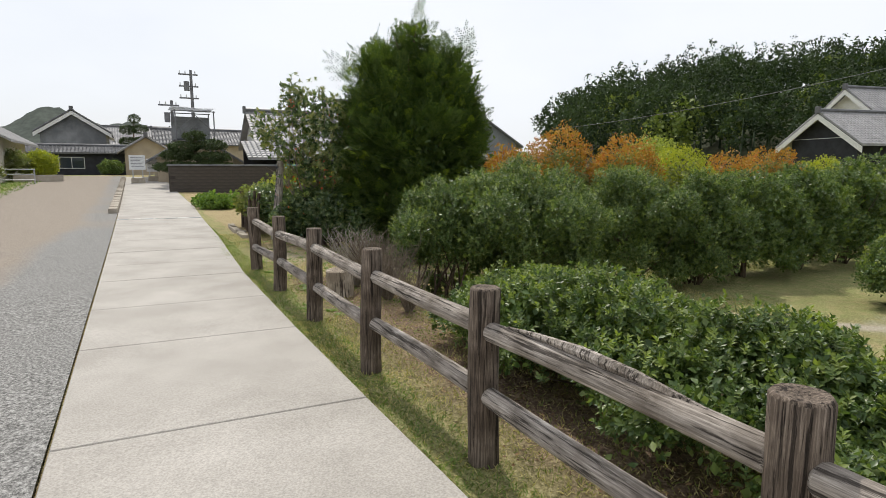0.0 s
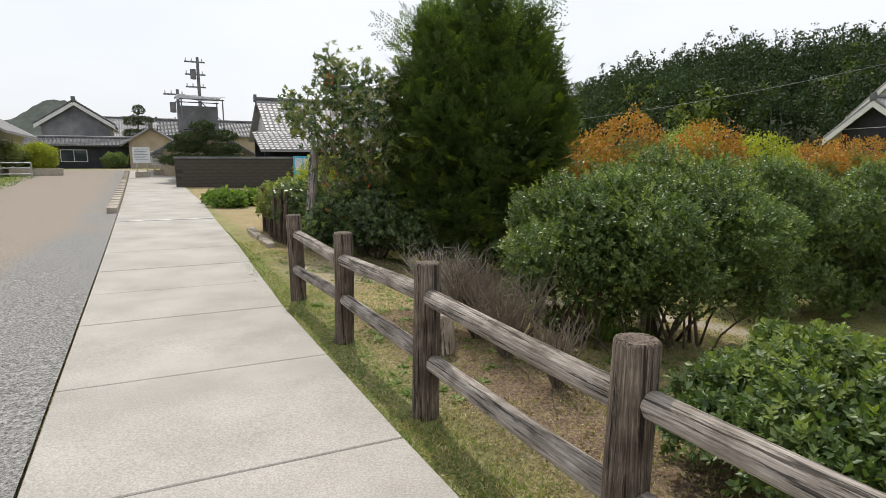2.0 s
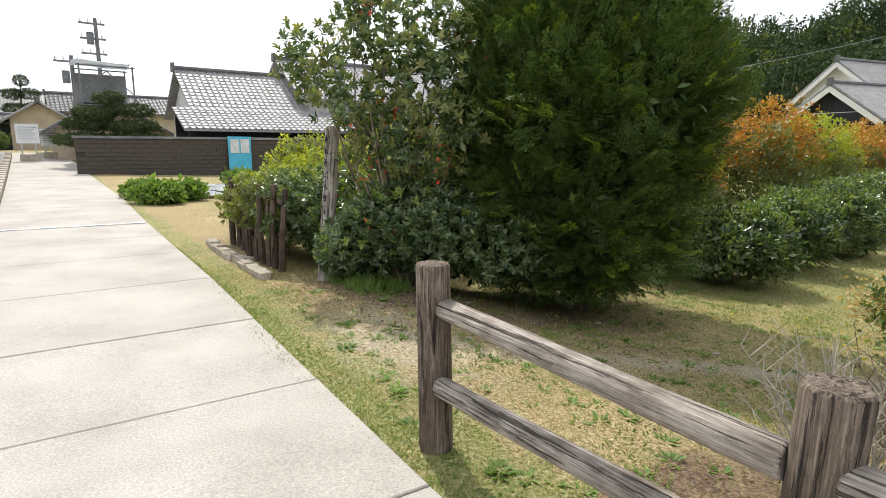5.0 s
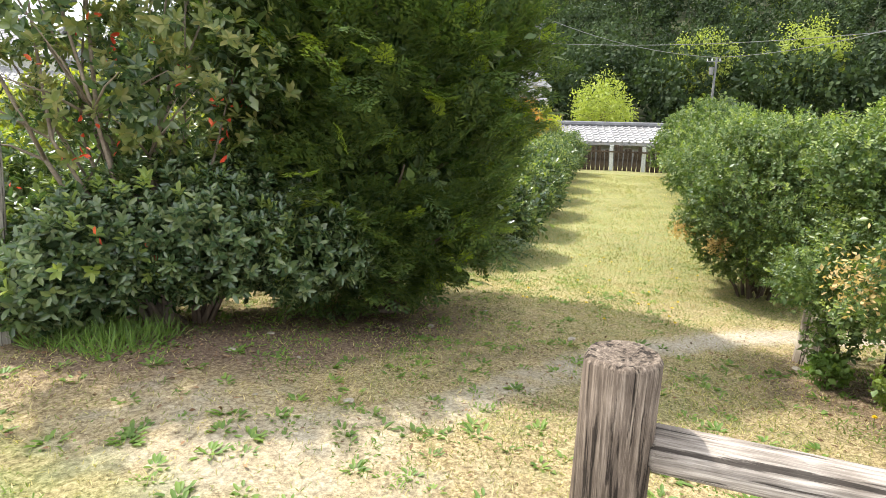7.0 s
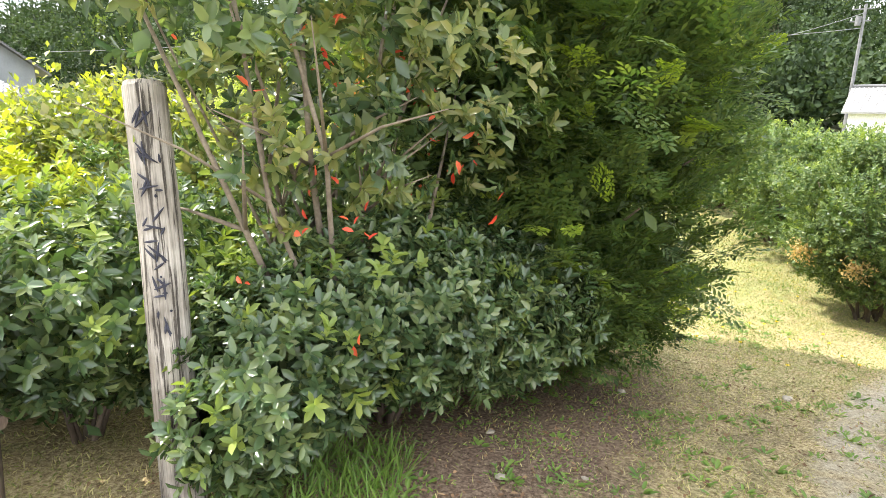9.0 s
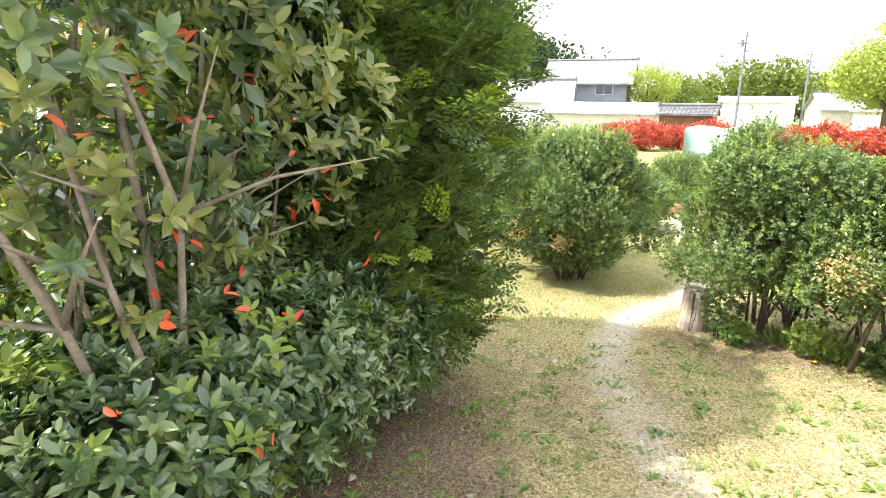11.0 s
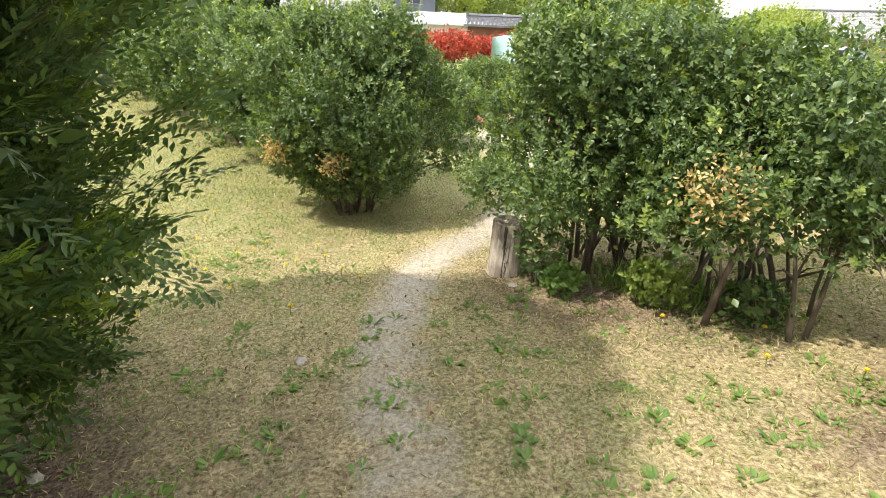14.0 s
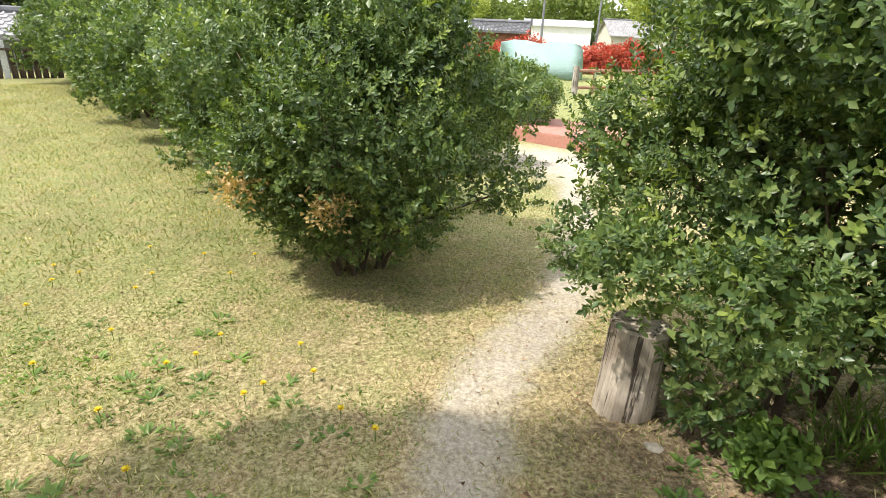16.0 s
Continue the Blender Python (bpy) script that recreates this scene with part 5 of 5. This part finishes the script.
def car(m, paint, label):
    """A small van: body with rounded roof, glass band, lamps and wheels."""
    ob = thing("car", label, "car", m, "parked cars")
    bm = bmesh.new()
    prof = [(-2.0, 0.35), (-2.05, 0.8), (-1.9, 1.0), (-1.2, 1.05), (-0.75, 1.55), (0.4, 1.68), (1.75, 1.62), (2.0, 1.0), (2.02, 0.35)]
    a = [bm.verts.new((x, -0.8 * (0.86 if z > 1.2 else 1), z)) for x, z in prof]
    b = [bm.verts.new((x, 0.8 * (0.86 if z > 1.2 else 1), z)) for x, z in prof]
    bm.faces.new(a)
    bm.faces.new(list(reversed(b)))
    for k in range(len(prof)):
        bm.faces.new((a[k], b[k], b[(k + 1) % len(prof)], a[(k + 1) % len(prof)]))
    bmesh.ops.recalc_face_normals(bm, faces=bm.faces)
    bmesh.ops.bevel(bm, geom=bm.edges[:], offset=0.06, segments=2, affect="EDGES")
    part("body", bm, paint, ob, smooth_shade=True)
    for s in (-1, 1):
        part("side_window", boxm(-0.6, s * 0.74 - 0.03, 1.08, 1.6, s * 0.74 + 0.03, 1.48, 0.02), M_GLASS, ob)
        p = part("headlight", boxm(-0.03, -0.15, -0.08, 0.03, 0.15, 0.08, 0.02), M_PANEL, ob)
        p.matrix_basis = pose(-2.02, s * 0.58, 0.8)
        for x in (-1.25, 1.3):
            bm = bmesh.new()
            tube(bm, [(x, s * 0.66, 0.3), (x, s * 0.68, 0.3), (x, s * 0.8, 0.3), (x, s * 0.82, 0.3)], [0.25, 0.3, 0.3, 0.25], 16)
            w = part("wheel", bm, M_TYRE, ob)
            bm = bmesh.new()
            tube(bm, [(x, s * 0.8, 0.3), (x, s * 0.83, 0.3)], [0.18, 0.17], 12)
            part("rim", bm, M_STEEL, w)
    p = part("windscreen", boxm(-0.02, -0.62, -0.28, 0.02, 0.62, 0.28, 0.01), M_GLASS, ob)
    p.matrix_basis = pose(-1.0, 0, 1.31, 0, 42, 0)
    return ob


car(pose(26.3, -13.6, -0.35, 0, 0, 20), M_CARWHITE, "white small van parked beyond a railing")
car(pose(28.6, -12.0, -0.35, 0, 0, 20), M_CARGREY, "silver small van parked beyond a railing")
car(pose(24.2, -15.6, -0.35, 0, 0, 20), M_CARWHITE, "white compact car parked beyond a railing")

# drain strip across the footpath and garden bits beside it
drain = thing("drain_cover", "row of pale drain covers across the footpath", "drain")
for k in range(7):
    p = part("cover", boxm(-0.14, -0.05, -0.03, 0.14, 0.05, 0.008, 0.004), M_WHITE if k % 2 else M_STEEL, drain)
    p.matrix_basis = facing(-0.36 + 0.3 * k, 17.6 - 0.03 * k, float(rise(17.6)) + 0.004)
for k, (u, v) in enumerate([(2.25, 20.6), (2.9, 21.2), (2.2, 21.7), (5.6, 25.5), (7.0, 26.2)]):
    x, y = xy(u, v)
    shrub("vegetable_plant", "clump of bright green garden vegetables", "plant", x, y, [(0, 0, 0.2, 0.45, 0.35, 0.2), (0.25, 0.1, 0.2, 0.3, 0.3, 0.2)], M_WEED, None, 160, 8, 0.12, 0.06, 700 + k, 3, 0.01, 0.08, "garden vegetables", 0.03, oval=True)
gate = thing("pipe_gate", "low grey pipe barrier on the road's verge", "barrier", facing(-5.6, 38.0, float(rise(38)) - 0.02, 12))
for sx in (-0.8, 0.8):
    bm = bmesh.new()
    tube(bm, [(sx, 0, -0.1), (sx, 0, 0.85)], [0.03, 0.03], 8)
    part("post", bm, M_STEEL, gate)
for z in (0.25, 0.55, 0.82):
    bm = bmesh.new()
    tube(bm, [(-0.85, 0, z), (0.85, 0, z)], [0.025, 0.025], 8)
    part("rail", bm, M_STEEL, gate)
planter = part("planter_block", boxm(-1.2, -0.3, -0.1, 1.2, 0.3, 0.4, 0.03), M_KERB)
planter.matrix_basis = facing(-4.9, 40.5, float(rise(40)))
tagged(planter, "long grey concrete planter edge below shrubs", "planter")
# split, lifted splinter on a near rail
bm = bmesh.new()
a, b = Vector((*xy(FENCE_U, 2.15), 0.755)), Vector((*xy(FENCE_U + 0.01, 1.05), 0.742))
pts = [a.lerp(b, t) + Vector((0, 0, 0.03 * math.sin(math.pi * t))) for t in (0, 0.2, 0.45, 0.7, 1)]
tube(bm, pts, [0.004, 0.014, 0.02, 0.022, 0.012], 6, 0.25)
part("splinter", bm, M_RAIL, fence, "torn-up grey splinter")


# ---- wooded hills ----
def hill_height(az, r):
    """Height of the wooded ground at a bearing (degrees) and distance."""
    prof = np.interp(az, [8, 12, 17, 24, 37, 46, 60, 76, 86, 92], [0.02, 0.11, 0.17, 0.205, 0.205, 0.3, 0.33, 0.3, 0.13, 0.0])
    return -0.5 + prof * 128 * smooth(62, 150, r) * 0.7


az_, r_ = np.meshgrid(np.linspace(6, 94, 90), np.linspace(52, 330, 60))
hz = hill_height(az_, r_) * (1 - 0.0 * r_)
hx, hy = np.sin(np.radians(az_)) * r_, np.cos(np.radians(az_)) * r_
hi_ = np.arange(hx.size).reshape(hx.shape)
hq = np.stack([hi_[:-1, :-1], hi_[:-1, 1:], hi_[1:, 1:], hi_[1:, :-1]], -1).reshape(-1, 4)
M_HILL = plain("forest_floor", (0.03, 0.04, 0.015), (0.07, 0.075, 0.03), 0.2, 2, 0.95)
tagged(new("hill", mesh_arrays("hill", np.stack([hx, hy, hz], -1).reshape(-1, 3), hq, M_HILL)), "wooded hillside under dark trees", "hill", kind="structure")


def grove(name, label, spots, mat, seed, clumps=26, per=7, leaf=0.75, trunk=True):
    """Many far trees in one mesh: lumpy crowns of leaf clumps on stems."""
    r = np.random.default_rng(seed)
    V_, F_, off = [], [], 0
    for (x, y, z, h, w) in spots:
        lob = [(0, 0, h * 0.62, w, w, h * 0.38), (w * 0.4, w * 0.2, h * 0.5, w * 0.7, w * 0.7, h * 0.26), (-w * 0.45, -w * 0.2, h * 0.56, w * 0.65, w * 0.65, h * 0.26)]
        v, f = sprigs(int(r.integers(1 << 30)), lob, clumps, per, leaf, leaf * 0.75, leaf * 0.9, 0.5, depth=0.35, lump=0.2)
        V_.append(v + np.array([x, y, z]))
        F_.append(f + off)
        off += len(v)
        if trunk:
            tv = np.array([[0.15, 0, -1], [-0.1, 0.12, -1], [-0.1, -0.12, -1], [0, 0, h * 0.8]]) * [1.4, 1.4, 1] + np.array([x, y, z])
            V_.append(tv)
            F_.append(np.array([[0, 1, 3], [1, 2, 3], [2, 0, 3]]) + off)
            off += 4
    ob = new(name, mesh_arrays(name, np.concatenate(V_), np.concatenate(F_), mat))
    return tagged(ob, label, "forest", kind="stuff")


def spots(seed, n, az0, az1, r0, r1, h0, h1, hill=True):
    r = np.random.default_rng(seed)
    out = []
    for _ in range(n):
        az = r.uniform(az0, az1)
        d = r0 + (r1 - r0) * r.random() ** 0.8
        h = r.uniform(h0, h1)
        x, y = math.sin(math.radians(az)) * d, math.cos(math.radians(az)) * d
        z = float(hill_height(az, d)) if hill else -0.5
        out.append((x, y, z, h, h * r.uniform(0.26, 0.36)))
    return out


grove("forest", "dark evergreen forest covering a hillside", spots(1, 640, 10, 88, 78, 175, 7, 11.5), M_FOREST, 5, 62, 9, 0.5)
grove("forest_light_trees", "lighter green trees among a dark forest", spots(2, 26, 14, 86, 74, 140, 6, 9), M_FORESTLITE, 6, 60, 9, 0.6)
grove("forest_edge", "dark trees at the foot of a hill", spots(3, 70, 40, 86, 60, 80, 7, 11), M_FOREST, 8, 60, 9, 0.6)


def far_hills(name, label, az0, az1, dist, top, mat, seed):
    """A distant ridge with an uneven treed skyline."""
    r = np.random.default_rng(seed)
    a = np.linspace(az0, az1, 60)
    rows = []
    for j, t in enumerate((0, 0.35, 0.7, 1.0)):
        d = dist + 60 * t
        hgt = top * np.sin(np.linspace(0, np.pi, 60)) ** 0.7 * t * (1 + 0.12 * np.sin(a * 0.9 + seed) + 0.05 * r.random(60))
        rows.append(np.stack([np.sin(np.radians(a)) * d, np.cos(np.radians(a)) * d, hgt - 1], -1))
    v = np.concatenate(rows)
    i = np.arange(240).reshape(4, 60)
    q = np.stack([i[:-1, :-1], i[:-1, 1:], i[1:, 1:], i[1:, :-1]], -1).reshape(-1, 4)
    tagged(new(name, mesh_arrays(name, v, q, mat)), label, "hill", kind="structure")


M_FARHILL = plain("far_forest", (0.06, 0.075, 0.065), (0.1, 0.115, 0.095), 0.03, 0.3, 0.95)
far_hills("far_hill", "hazy distant wooded ridge", -44, -22, 420, 40, M_FARHILL, 1)
far_hills("far_hill", "hazy distant wooded ridge", -22, 14, 460, 30, M_FARHILL, 3)
far_hills("far_hill", "distant wooded ridge beyond the fields", 96, 150, 300, 16, M_FARHILL, 6)
grove("bamboo_grove", "rounded bamboo-covered knoll in the distance", [(x * 1.0, y * 1.0, -0.5 + 4 * math.exp(-((a - 107) / 5) ** 2), h, w) for (x, y, z, h, w), a in
      [((math.sin(math.radians(az)) * d, math.cos(math.radians(az)) * d, 0, hh, 2.4), az) for az, d, hh in [(98 + 0.28 * k, 118 + (k * 7) % 22, 6.5 + (k * 5) % 4) for k in range(62)]]], M_FORESTLITE, 15, 30, 8, 0.8)
grove("far_trees", "far trees along the edge of the fields", spots(9, 80, 92, 155, 120, 190, 4, 7, False), M_FOREST, 19, 20, 7, 0.9)


def broad_tree(x, y, h, w, mat, seed, label, n=900, leaf=0.16, crown_base=0.35, name="tree"):
    z = gz(x, y)
    ob = thing(name, label, "tree", pose(x, y, z))
    rr = random.Random(seed)
    lob = [(0, 0, h * 0.68, w * 0.7, w * 0.7, h * 0.3)]
    for k in range(7):
        a = k * 0.9
        lob.append((math.cos(a) * w * 0.58, math.sin(a) * w * 0.58, h * rr.uniform(crown_base + 0.1, 0.75), w * 0.45, w * 0.45, h * 0.17))
    bm = bmesh.new()
    random.seed(seed)
    tube(bm, [(0, 0, -0.2), (0.05, 0, h * 0.3), (0, 0.05, h * 0.5)], [h * 0.035, h * 0.028, h * 0.02], 8, 0.06)
    limbs(bm, (0, 0, h * 0.3), [(l[0], l[1], l[2]) for l in lob], h * 0.014, seed)
    part("trunk", bm, M_BARK, ob, smooth_shade=True)
    v, f = sprigs(seed, lob, n, 10, leaf, leaf * 0.6, leaf * 2, 0.3, depth=0.55, lump=0.25)
    part_mesh("crown", mesh_arrays("crown", v, f, mat), ob)
    return ob


def ep(az, d):
    p = east(az, d).translation
    return p.x, p.y


broad_tree(*ep(119.8, 52), 8.6, 3.9, M_LIME, 3, "spreading tree in fresh yellow-green leaf", 1500, 0.28)
broad_tree(*ep(128.5, 60), 4.6, 4.2, M_LIME, 4, "low spreading tree in fresh green leaf", 900, 0.3)
broad_tree(*ep(101.5, 58), 6.6, 2.6, M_LIME, 5, "airy tree in pale green spring leaf", 620, 0.26)
broad_tree(*ep(104.0, 62), 5.6, 2.6, M_FORESTLITE, 6, "tree in pale green spring leaf", 700, 0.26)
broad_tree(*ep(139, 60), 7.0, 4.0, M_FORESTLITE, 14, "leafy tree behind a pavilion", 900, 0.3)
broad_tree(28.4, 27.9, 4.7, 1.9, M_LIME, 7, "young tree in fresh green leaf at the lawn's end", 500, 0.18)
broad_tree(*ep(31.0, 34), 4.2, 1.9, M_LIME, 8, "young green tree beside a tiled house", 500, 0.18)
broad_tree(*ep(68.0, 70), 12, 3.8, M_LIME, 9, "fresh green tree before a dark forest", 700, 0.3)
broad_tree(*ep(76.0, 70), 12.5, 4.2, M_LIME, 10, "fresh green tree before a dark forest", 700, 0.3)
for k, (az, d) in enumerate([(97.8, 34), (99.6, 34.5), (101.3, 34), (104, 36), (105.8, 36.5), (107.5, 36), (112, 36), (114, 36.5), (116, 37), (118, 36), (120, 37), (122, 36), (124, 36.5), (126, 36), (128, 36.5), (129.8, 36)]):
    x, y = ep(az, d)
    shrub("red_photinia_hedge", "clipped hedge bush with red young leaves", "hedge", x, y, bush_lobes(1.05, 1.25 + 0.3 * (k % 3) / 2, 500 + k, 0.3), M_PHOTINIA, None, 420, 9, 0.13, 0.07, 300 + k, 5, 0.025, 0.15, "red hedge", 0.1)

# shaped pines of the village gardens
def cloud_pine(u, v, h, w, tiers, seed, label, z0):
    x, y = xy(u, v)
    ob = thing("garden_pine", label, "tree", pose(x, y, z0), "clipped garden pines")
    rr = random.Random(seed)
    bm = bmesh.new()
    random.seed(seed)
    tube(bm, [(0, 0, -0.2), (0.15, 0, h * 0.35), (-0.12, 0, h * 0.65), (0, 0, h * 0.95)], [0.14, 0.11, 0.08, 0.04], 8, 0.08)
    lob = []
    for k in range(tiers):
        t = k / max(1, tiers - 1)
        rad = w * (1 - 0.55 * t)
        for s in ((-1, 1) if k < tiers - 1 else (0,)):
            cx, cy, cz = s * rad * rr.uniform(0.42, 0.58), rr.uniform(-0.25, 0.25), h * (0.4 + 0.56 * t) + rr.uniform(-0.1, 0.1)
            lob.append((cx, cy, cz, rad * 0.62, rad * 0.5, h * 0.075))
            tube(bm, [(0, 0, cz - 0.2), (cx, cy, cz - 0.03)], [0.05, 0.02], 5)
    part("trunk", bm, M_BARK, ob, smooth_shade=True)
    v_, f_ = sprigs(seed, lob, 2400, 9, 0.11, 0.05, 0.08, 0.9, depth=0.25, lump=0.05)
    part_mesh("crown", mesh_arrays("crown", v_, f_, M_PINE), ob)


cloud_pine(0.3, 64, 5.6, 1.9, 4, 3, "tall clipped cloud pine among tiled roofs", VZ)
cloud_pine(3.0, 33, 2.9, 2.0, 4, 4, "broad clipped pine leaning over a wall", 0.5)
cloud_pine(14.5, 32, 3.0, 1.7, 4, 6, "clipped garden pine behind a wall", 0.3)

# verge plants across the road
for k, (u, v, s, h, mat) in enumerate([(-6.0, 26, 0.9, 1.2, M_HEDGE), (-6.6, 34, 1.0, 1.5, M_OLIVE), (-4.9, 42, 0.95, 1.8, M_YELLOW), (-6.2, 41.5, 1.0, 1.8, M_OLIVE), (-6.6, 23, 1.0, 1.2, M_HEDGE), (-1.6, 55, 0.9, 1.2, M_HEDGE), (-6.2, 30, 0.9, 1.3, M_OLIVE)]):
    x, y = xy(u, v)
    shrub("roadside_shrub", "leafy garden shrub on a grass verge", "shrub", x, y, bush_lobes(s, h, 200 + k), mat, M_TIP, 700, 10, 0.09, 0.045, 400 + k, 6, 0.02, 0.12, "verge shrubs", 0.1)


# ---- turf, weeds, litter and flowers ----
def scatter(r, n, u0, u1, v0, v1, keep):
    u, v = r.uniform(u0, u1, n), r.uniform(v0, v1, n)
    x, y = u * CS - v * SN, u * SN + v * CS
    k = keep(x, y, u, v)
    return x[k], y[k]


def blades(seed, n, area, keep, ln, wd, lean, mat, name, label, category):
    r = np.random.default_rng(seed)
    x, y = scatter(r, n, *area, keep)
    p = np.stack([x, y, ground_z(x, y) - 0.005], -1)
    m = len(p)
    al = r.normal(size=(m, 3)) * np.array([lean, lean, 0.12]) + np.array([0, 0, 0.55])
    L = ln * r.uniform(0.45, 1.25, m)
    v, f = leaf_blades(r, p, al, r.normal(size=(m, 3)), L, np.full(m, wd))
    tagged(new(name, mesh_arrays(name, v, f, mat)), label, category, kind="stuff")


def turf(x, y, u, v):
    d, l, g = zones(x, y)
    r = np.random.default_rng(int(abs(x.sum())) % 1000)
    patch = 0.5 + 0.5 * np.sin(2.3 * x + 1.2 * np.sin(1.9 * y)) * np.sin(2.7 * y + np.sin(2.2 * x))
    return (u > 1.3 + 0.4 * smooth(9.5, 17, v)) & (r.random(x.shape) < (1 - 0.9 * np.clip(d * 1.4, 0, 1)) * (0.35 + 0.65 * patch) * (1 - 0.8 * np.clip(l, 0, 1)))


blades(1, 210000, (1.3, 8.5, 4.5, 13.5), turf, 0.038, 0.005, 0.6, M_GRASS, "grass", "short dry lawn grass of mixed green and straw", "grass")
blades(2, 60000, (1.3, 2.9, -1.5, 5.5), turf, 0.046, 0.006, 0.6, M_GRASS, "verge_grass", "short dry grass along a log fence", "grass")
blades(3, 60000, (8.5, 22, 7.0, 11.5), turf, 0.05, 0.009, 0.5, M_GRASS, "lawn_grass", "sunlit yellow-green lawn grass", "grass")
blades(6, 12000, (1.22, 1.6, -1.5, 17), lambda x, y, u, v: u > 1.25 + 0.38 * smooth(9.5, 17, v), 0.045, 0.006, 0.6, M_WEED, "edge_grass", "green grass creeping over the footpath's edge", "grass")
blades(4, 5000, (-9, -4.75, 18, 42), lambda x, y, u, v: u < 0, 0.16, 0.03, 0.5, M_WEED, "roadside_grass", "long green grass on the road's verge", "grass")
blades(5, 900, (2.55, 3.2, 11.45, 12.1), lambda x, y, u, v: u > 0, 0.17, 0.008, 0.35, M_WEED, "tall_grass", "tufts of tall green grass at the foot of a post", "grass")
blades(7, 500, (3.9, 4.7, 6.6, 7.05), lambda x, y, u, v: u > 0, 0.18, 0.01, 0.3, M_WEED, "bush_grass", "long green grass under a bush", "grass")



def patchy(x, y, u, v):
    r = np.random.default_rng(17)
    k = np.sin(3.1 * x + 2 * np.sin(1.3 * y)) * np.sin(2.9 * y + 2 * np.sin(1.7 * x)) + 0.5 * np.sin(7 * x + 3) * np.sin(6.3 * y)
    return (k > 0.55) & (r.random(x.shape) < 0.8 * (1 - np.clip(1.5 * zones(x, y)[0], 0, 1))) & (u > 1.5)


blades(8, 90000, (1.5, 9.0, 4.5, 12.2), patchy, 0.032, 0.009, 0.9, M_WEED, "clover_patch", "ragged green patches of clover and weeds in turf", "grass")
r = np.random.default_rng(11)
x, y = scatter(r, 26000, 1.6, 8.5, -1, 12.8, lambda x, y, u, v: np.random.default_rng(3).random(x.shape) < np.clip(zones(x, y)[1], 0.03, 1) * 0.6)
p = np.stack([x, y, ground_z(x, y) + 0.008], -1)
al = r.normal(size=(len(p), 3)) * np.array([1, 1, 0.25])
v, f = leaf_blades(r, p, al, np.array([[0, 0, 1.0]]) + 0.4 * r.normal(size=(len(p), 3)), r.uniform(0.015, 0.045, len(p)), r.uniform(0.008, 0.02, len(p)), fold=0.3)
tagged(new("leaf_litter", mesh_arrays("leaf_litter", v, f, M_LITTER)), "brown dead leaves strewn under shrubs", "leaf litter", kind="stuff")


def weed_arrays(seed, n, ln):
    r = np.random.default_rng(seed)
    a = r.uniform(0, 6.28, n)
    al = np.stack([np.cos(a), np.sin(a), r.uniform(0.15, 0.7, n)], -1)
    pos = np.stack([np.cos(a), np.sin(a), np.zeros(n)], -1) * r.uniform(0, 0.05, (n, 1))
    return leaf_blades(r, pos, al, np.tile([0.0, 0, 1], (n, 1)), ln * r.uniform(0.6, 1.2, n), np.full(n, ln * 0.4), True)


rw = random.Random(9)
wv, wf, off = [], [], 0
for k in range(900):
    u, v = rw.uniform(1.5, 7.8), rw.uniform(5.5, 12.2)
    if u > 5 and v < 8.2:
        continue
    x, y = xy(u, v)
    pv, pf = weed_arrays(k, 8 + k % 9, rw.uniform(0.02, 0.06))
    wv.append(pv + np.array([x, y, gz(x, y) - 0.003]))
    wf.append(pf + off)
    off += len(pv)
tagged(new("weed_rosette", mesh_arrays("weed_rosette", np.concatenate(wv), np.concatenate(wf), M_WEED)), "low broad-leaved green weeds in the lawn", "weeds", kind="stuff")

flower = thing("dandelion", "small yellow dandelion in short grass", "flower", pose(*xy(6.9, 8.6), gz(*xy(6.9, 8.6))), "dandelions")
bm = bmesh.new()
tube(bm, [(0, 0, -0.01), (0.004, 0, 0.03), (0.006, 0.002, 0.06)], [0.0025, 0.002, 0.002], 5)
part("stem", bm, M_WEED, flower)
nn = 26
a = np.arange(nn) * 2.4
al = np.stack([np.cos(a), np.sin(a), 0.25 + 0.9 * (np.arange(nn) % 3) / 2], -1)
v, f = leaf_blades(r, np.tile([0.006, 0.002, 0.06], (nn, 1)), al, np.tile([0.0, 0, 1], (nn, 1)), np.full(nn, 0.02), np.full(nn, 0.009))
part_mesh("head", mesh_arrays("head", v, f, M_PETAL), flower, "yellow flower head")
for k in range(34):
    u, v = rw.uniform(5.6, 9.5), rw.uniform(7.7, 10.0)
    if k > 29:
        u, v = rw.uniform(2.6, 4.2), rw.uniform(6.9, 7.4)
    x, y = xy(u, v)
    copy_thing(flower, pose(x, y, gz(x, y), 0, 0, rw.uniform(0, 360)))
for k in range(26):
    u, v = rw.uniform(1.8, 6.5), rw.uniform(2, 11.8)
    x, y = xy(u, v)
    bm = bmesh.new()
    bmesh.ops.create_icosphere(bm, subdivisions=2, radius=1)
    s = rw.uniform(0.018, 0.07) * (0.9 if v < 8 and u < 2.8 else 0.5)
    for w in bm.verts:
        q = noise.noise(w.co * 1.3 + Vector((k, 0, 0))) * 0.45
        w.co = Vector((w.co.x * 1.4, w.co.y, w.co.z * 0.6)) * (1 + q) * s
    ob = part("stone", bm, M_STONE)
    ob.matrix_basis = pose(x, y, gz(x, y) + s * 0.2, 0, 0, rw.uniform(0, 360))
    tagged(ob, "small weathered stone half sunk in turf", "stone", "loose stones")
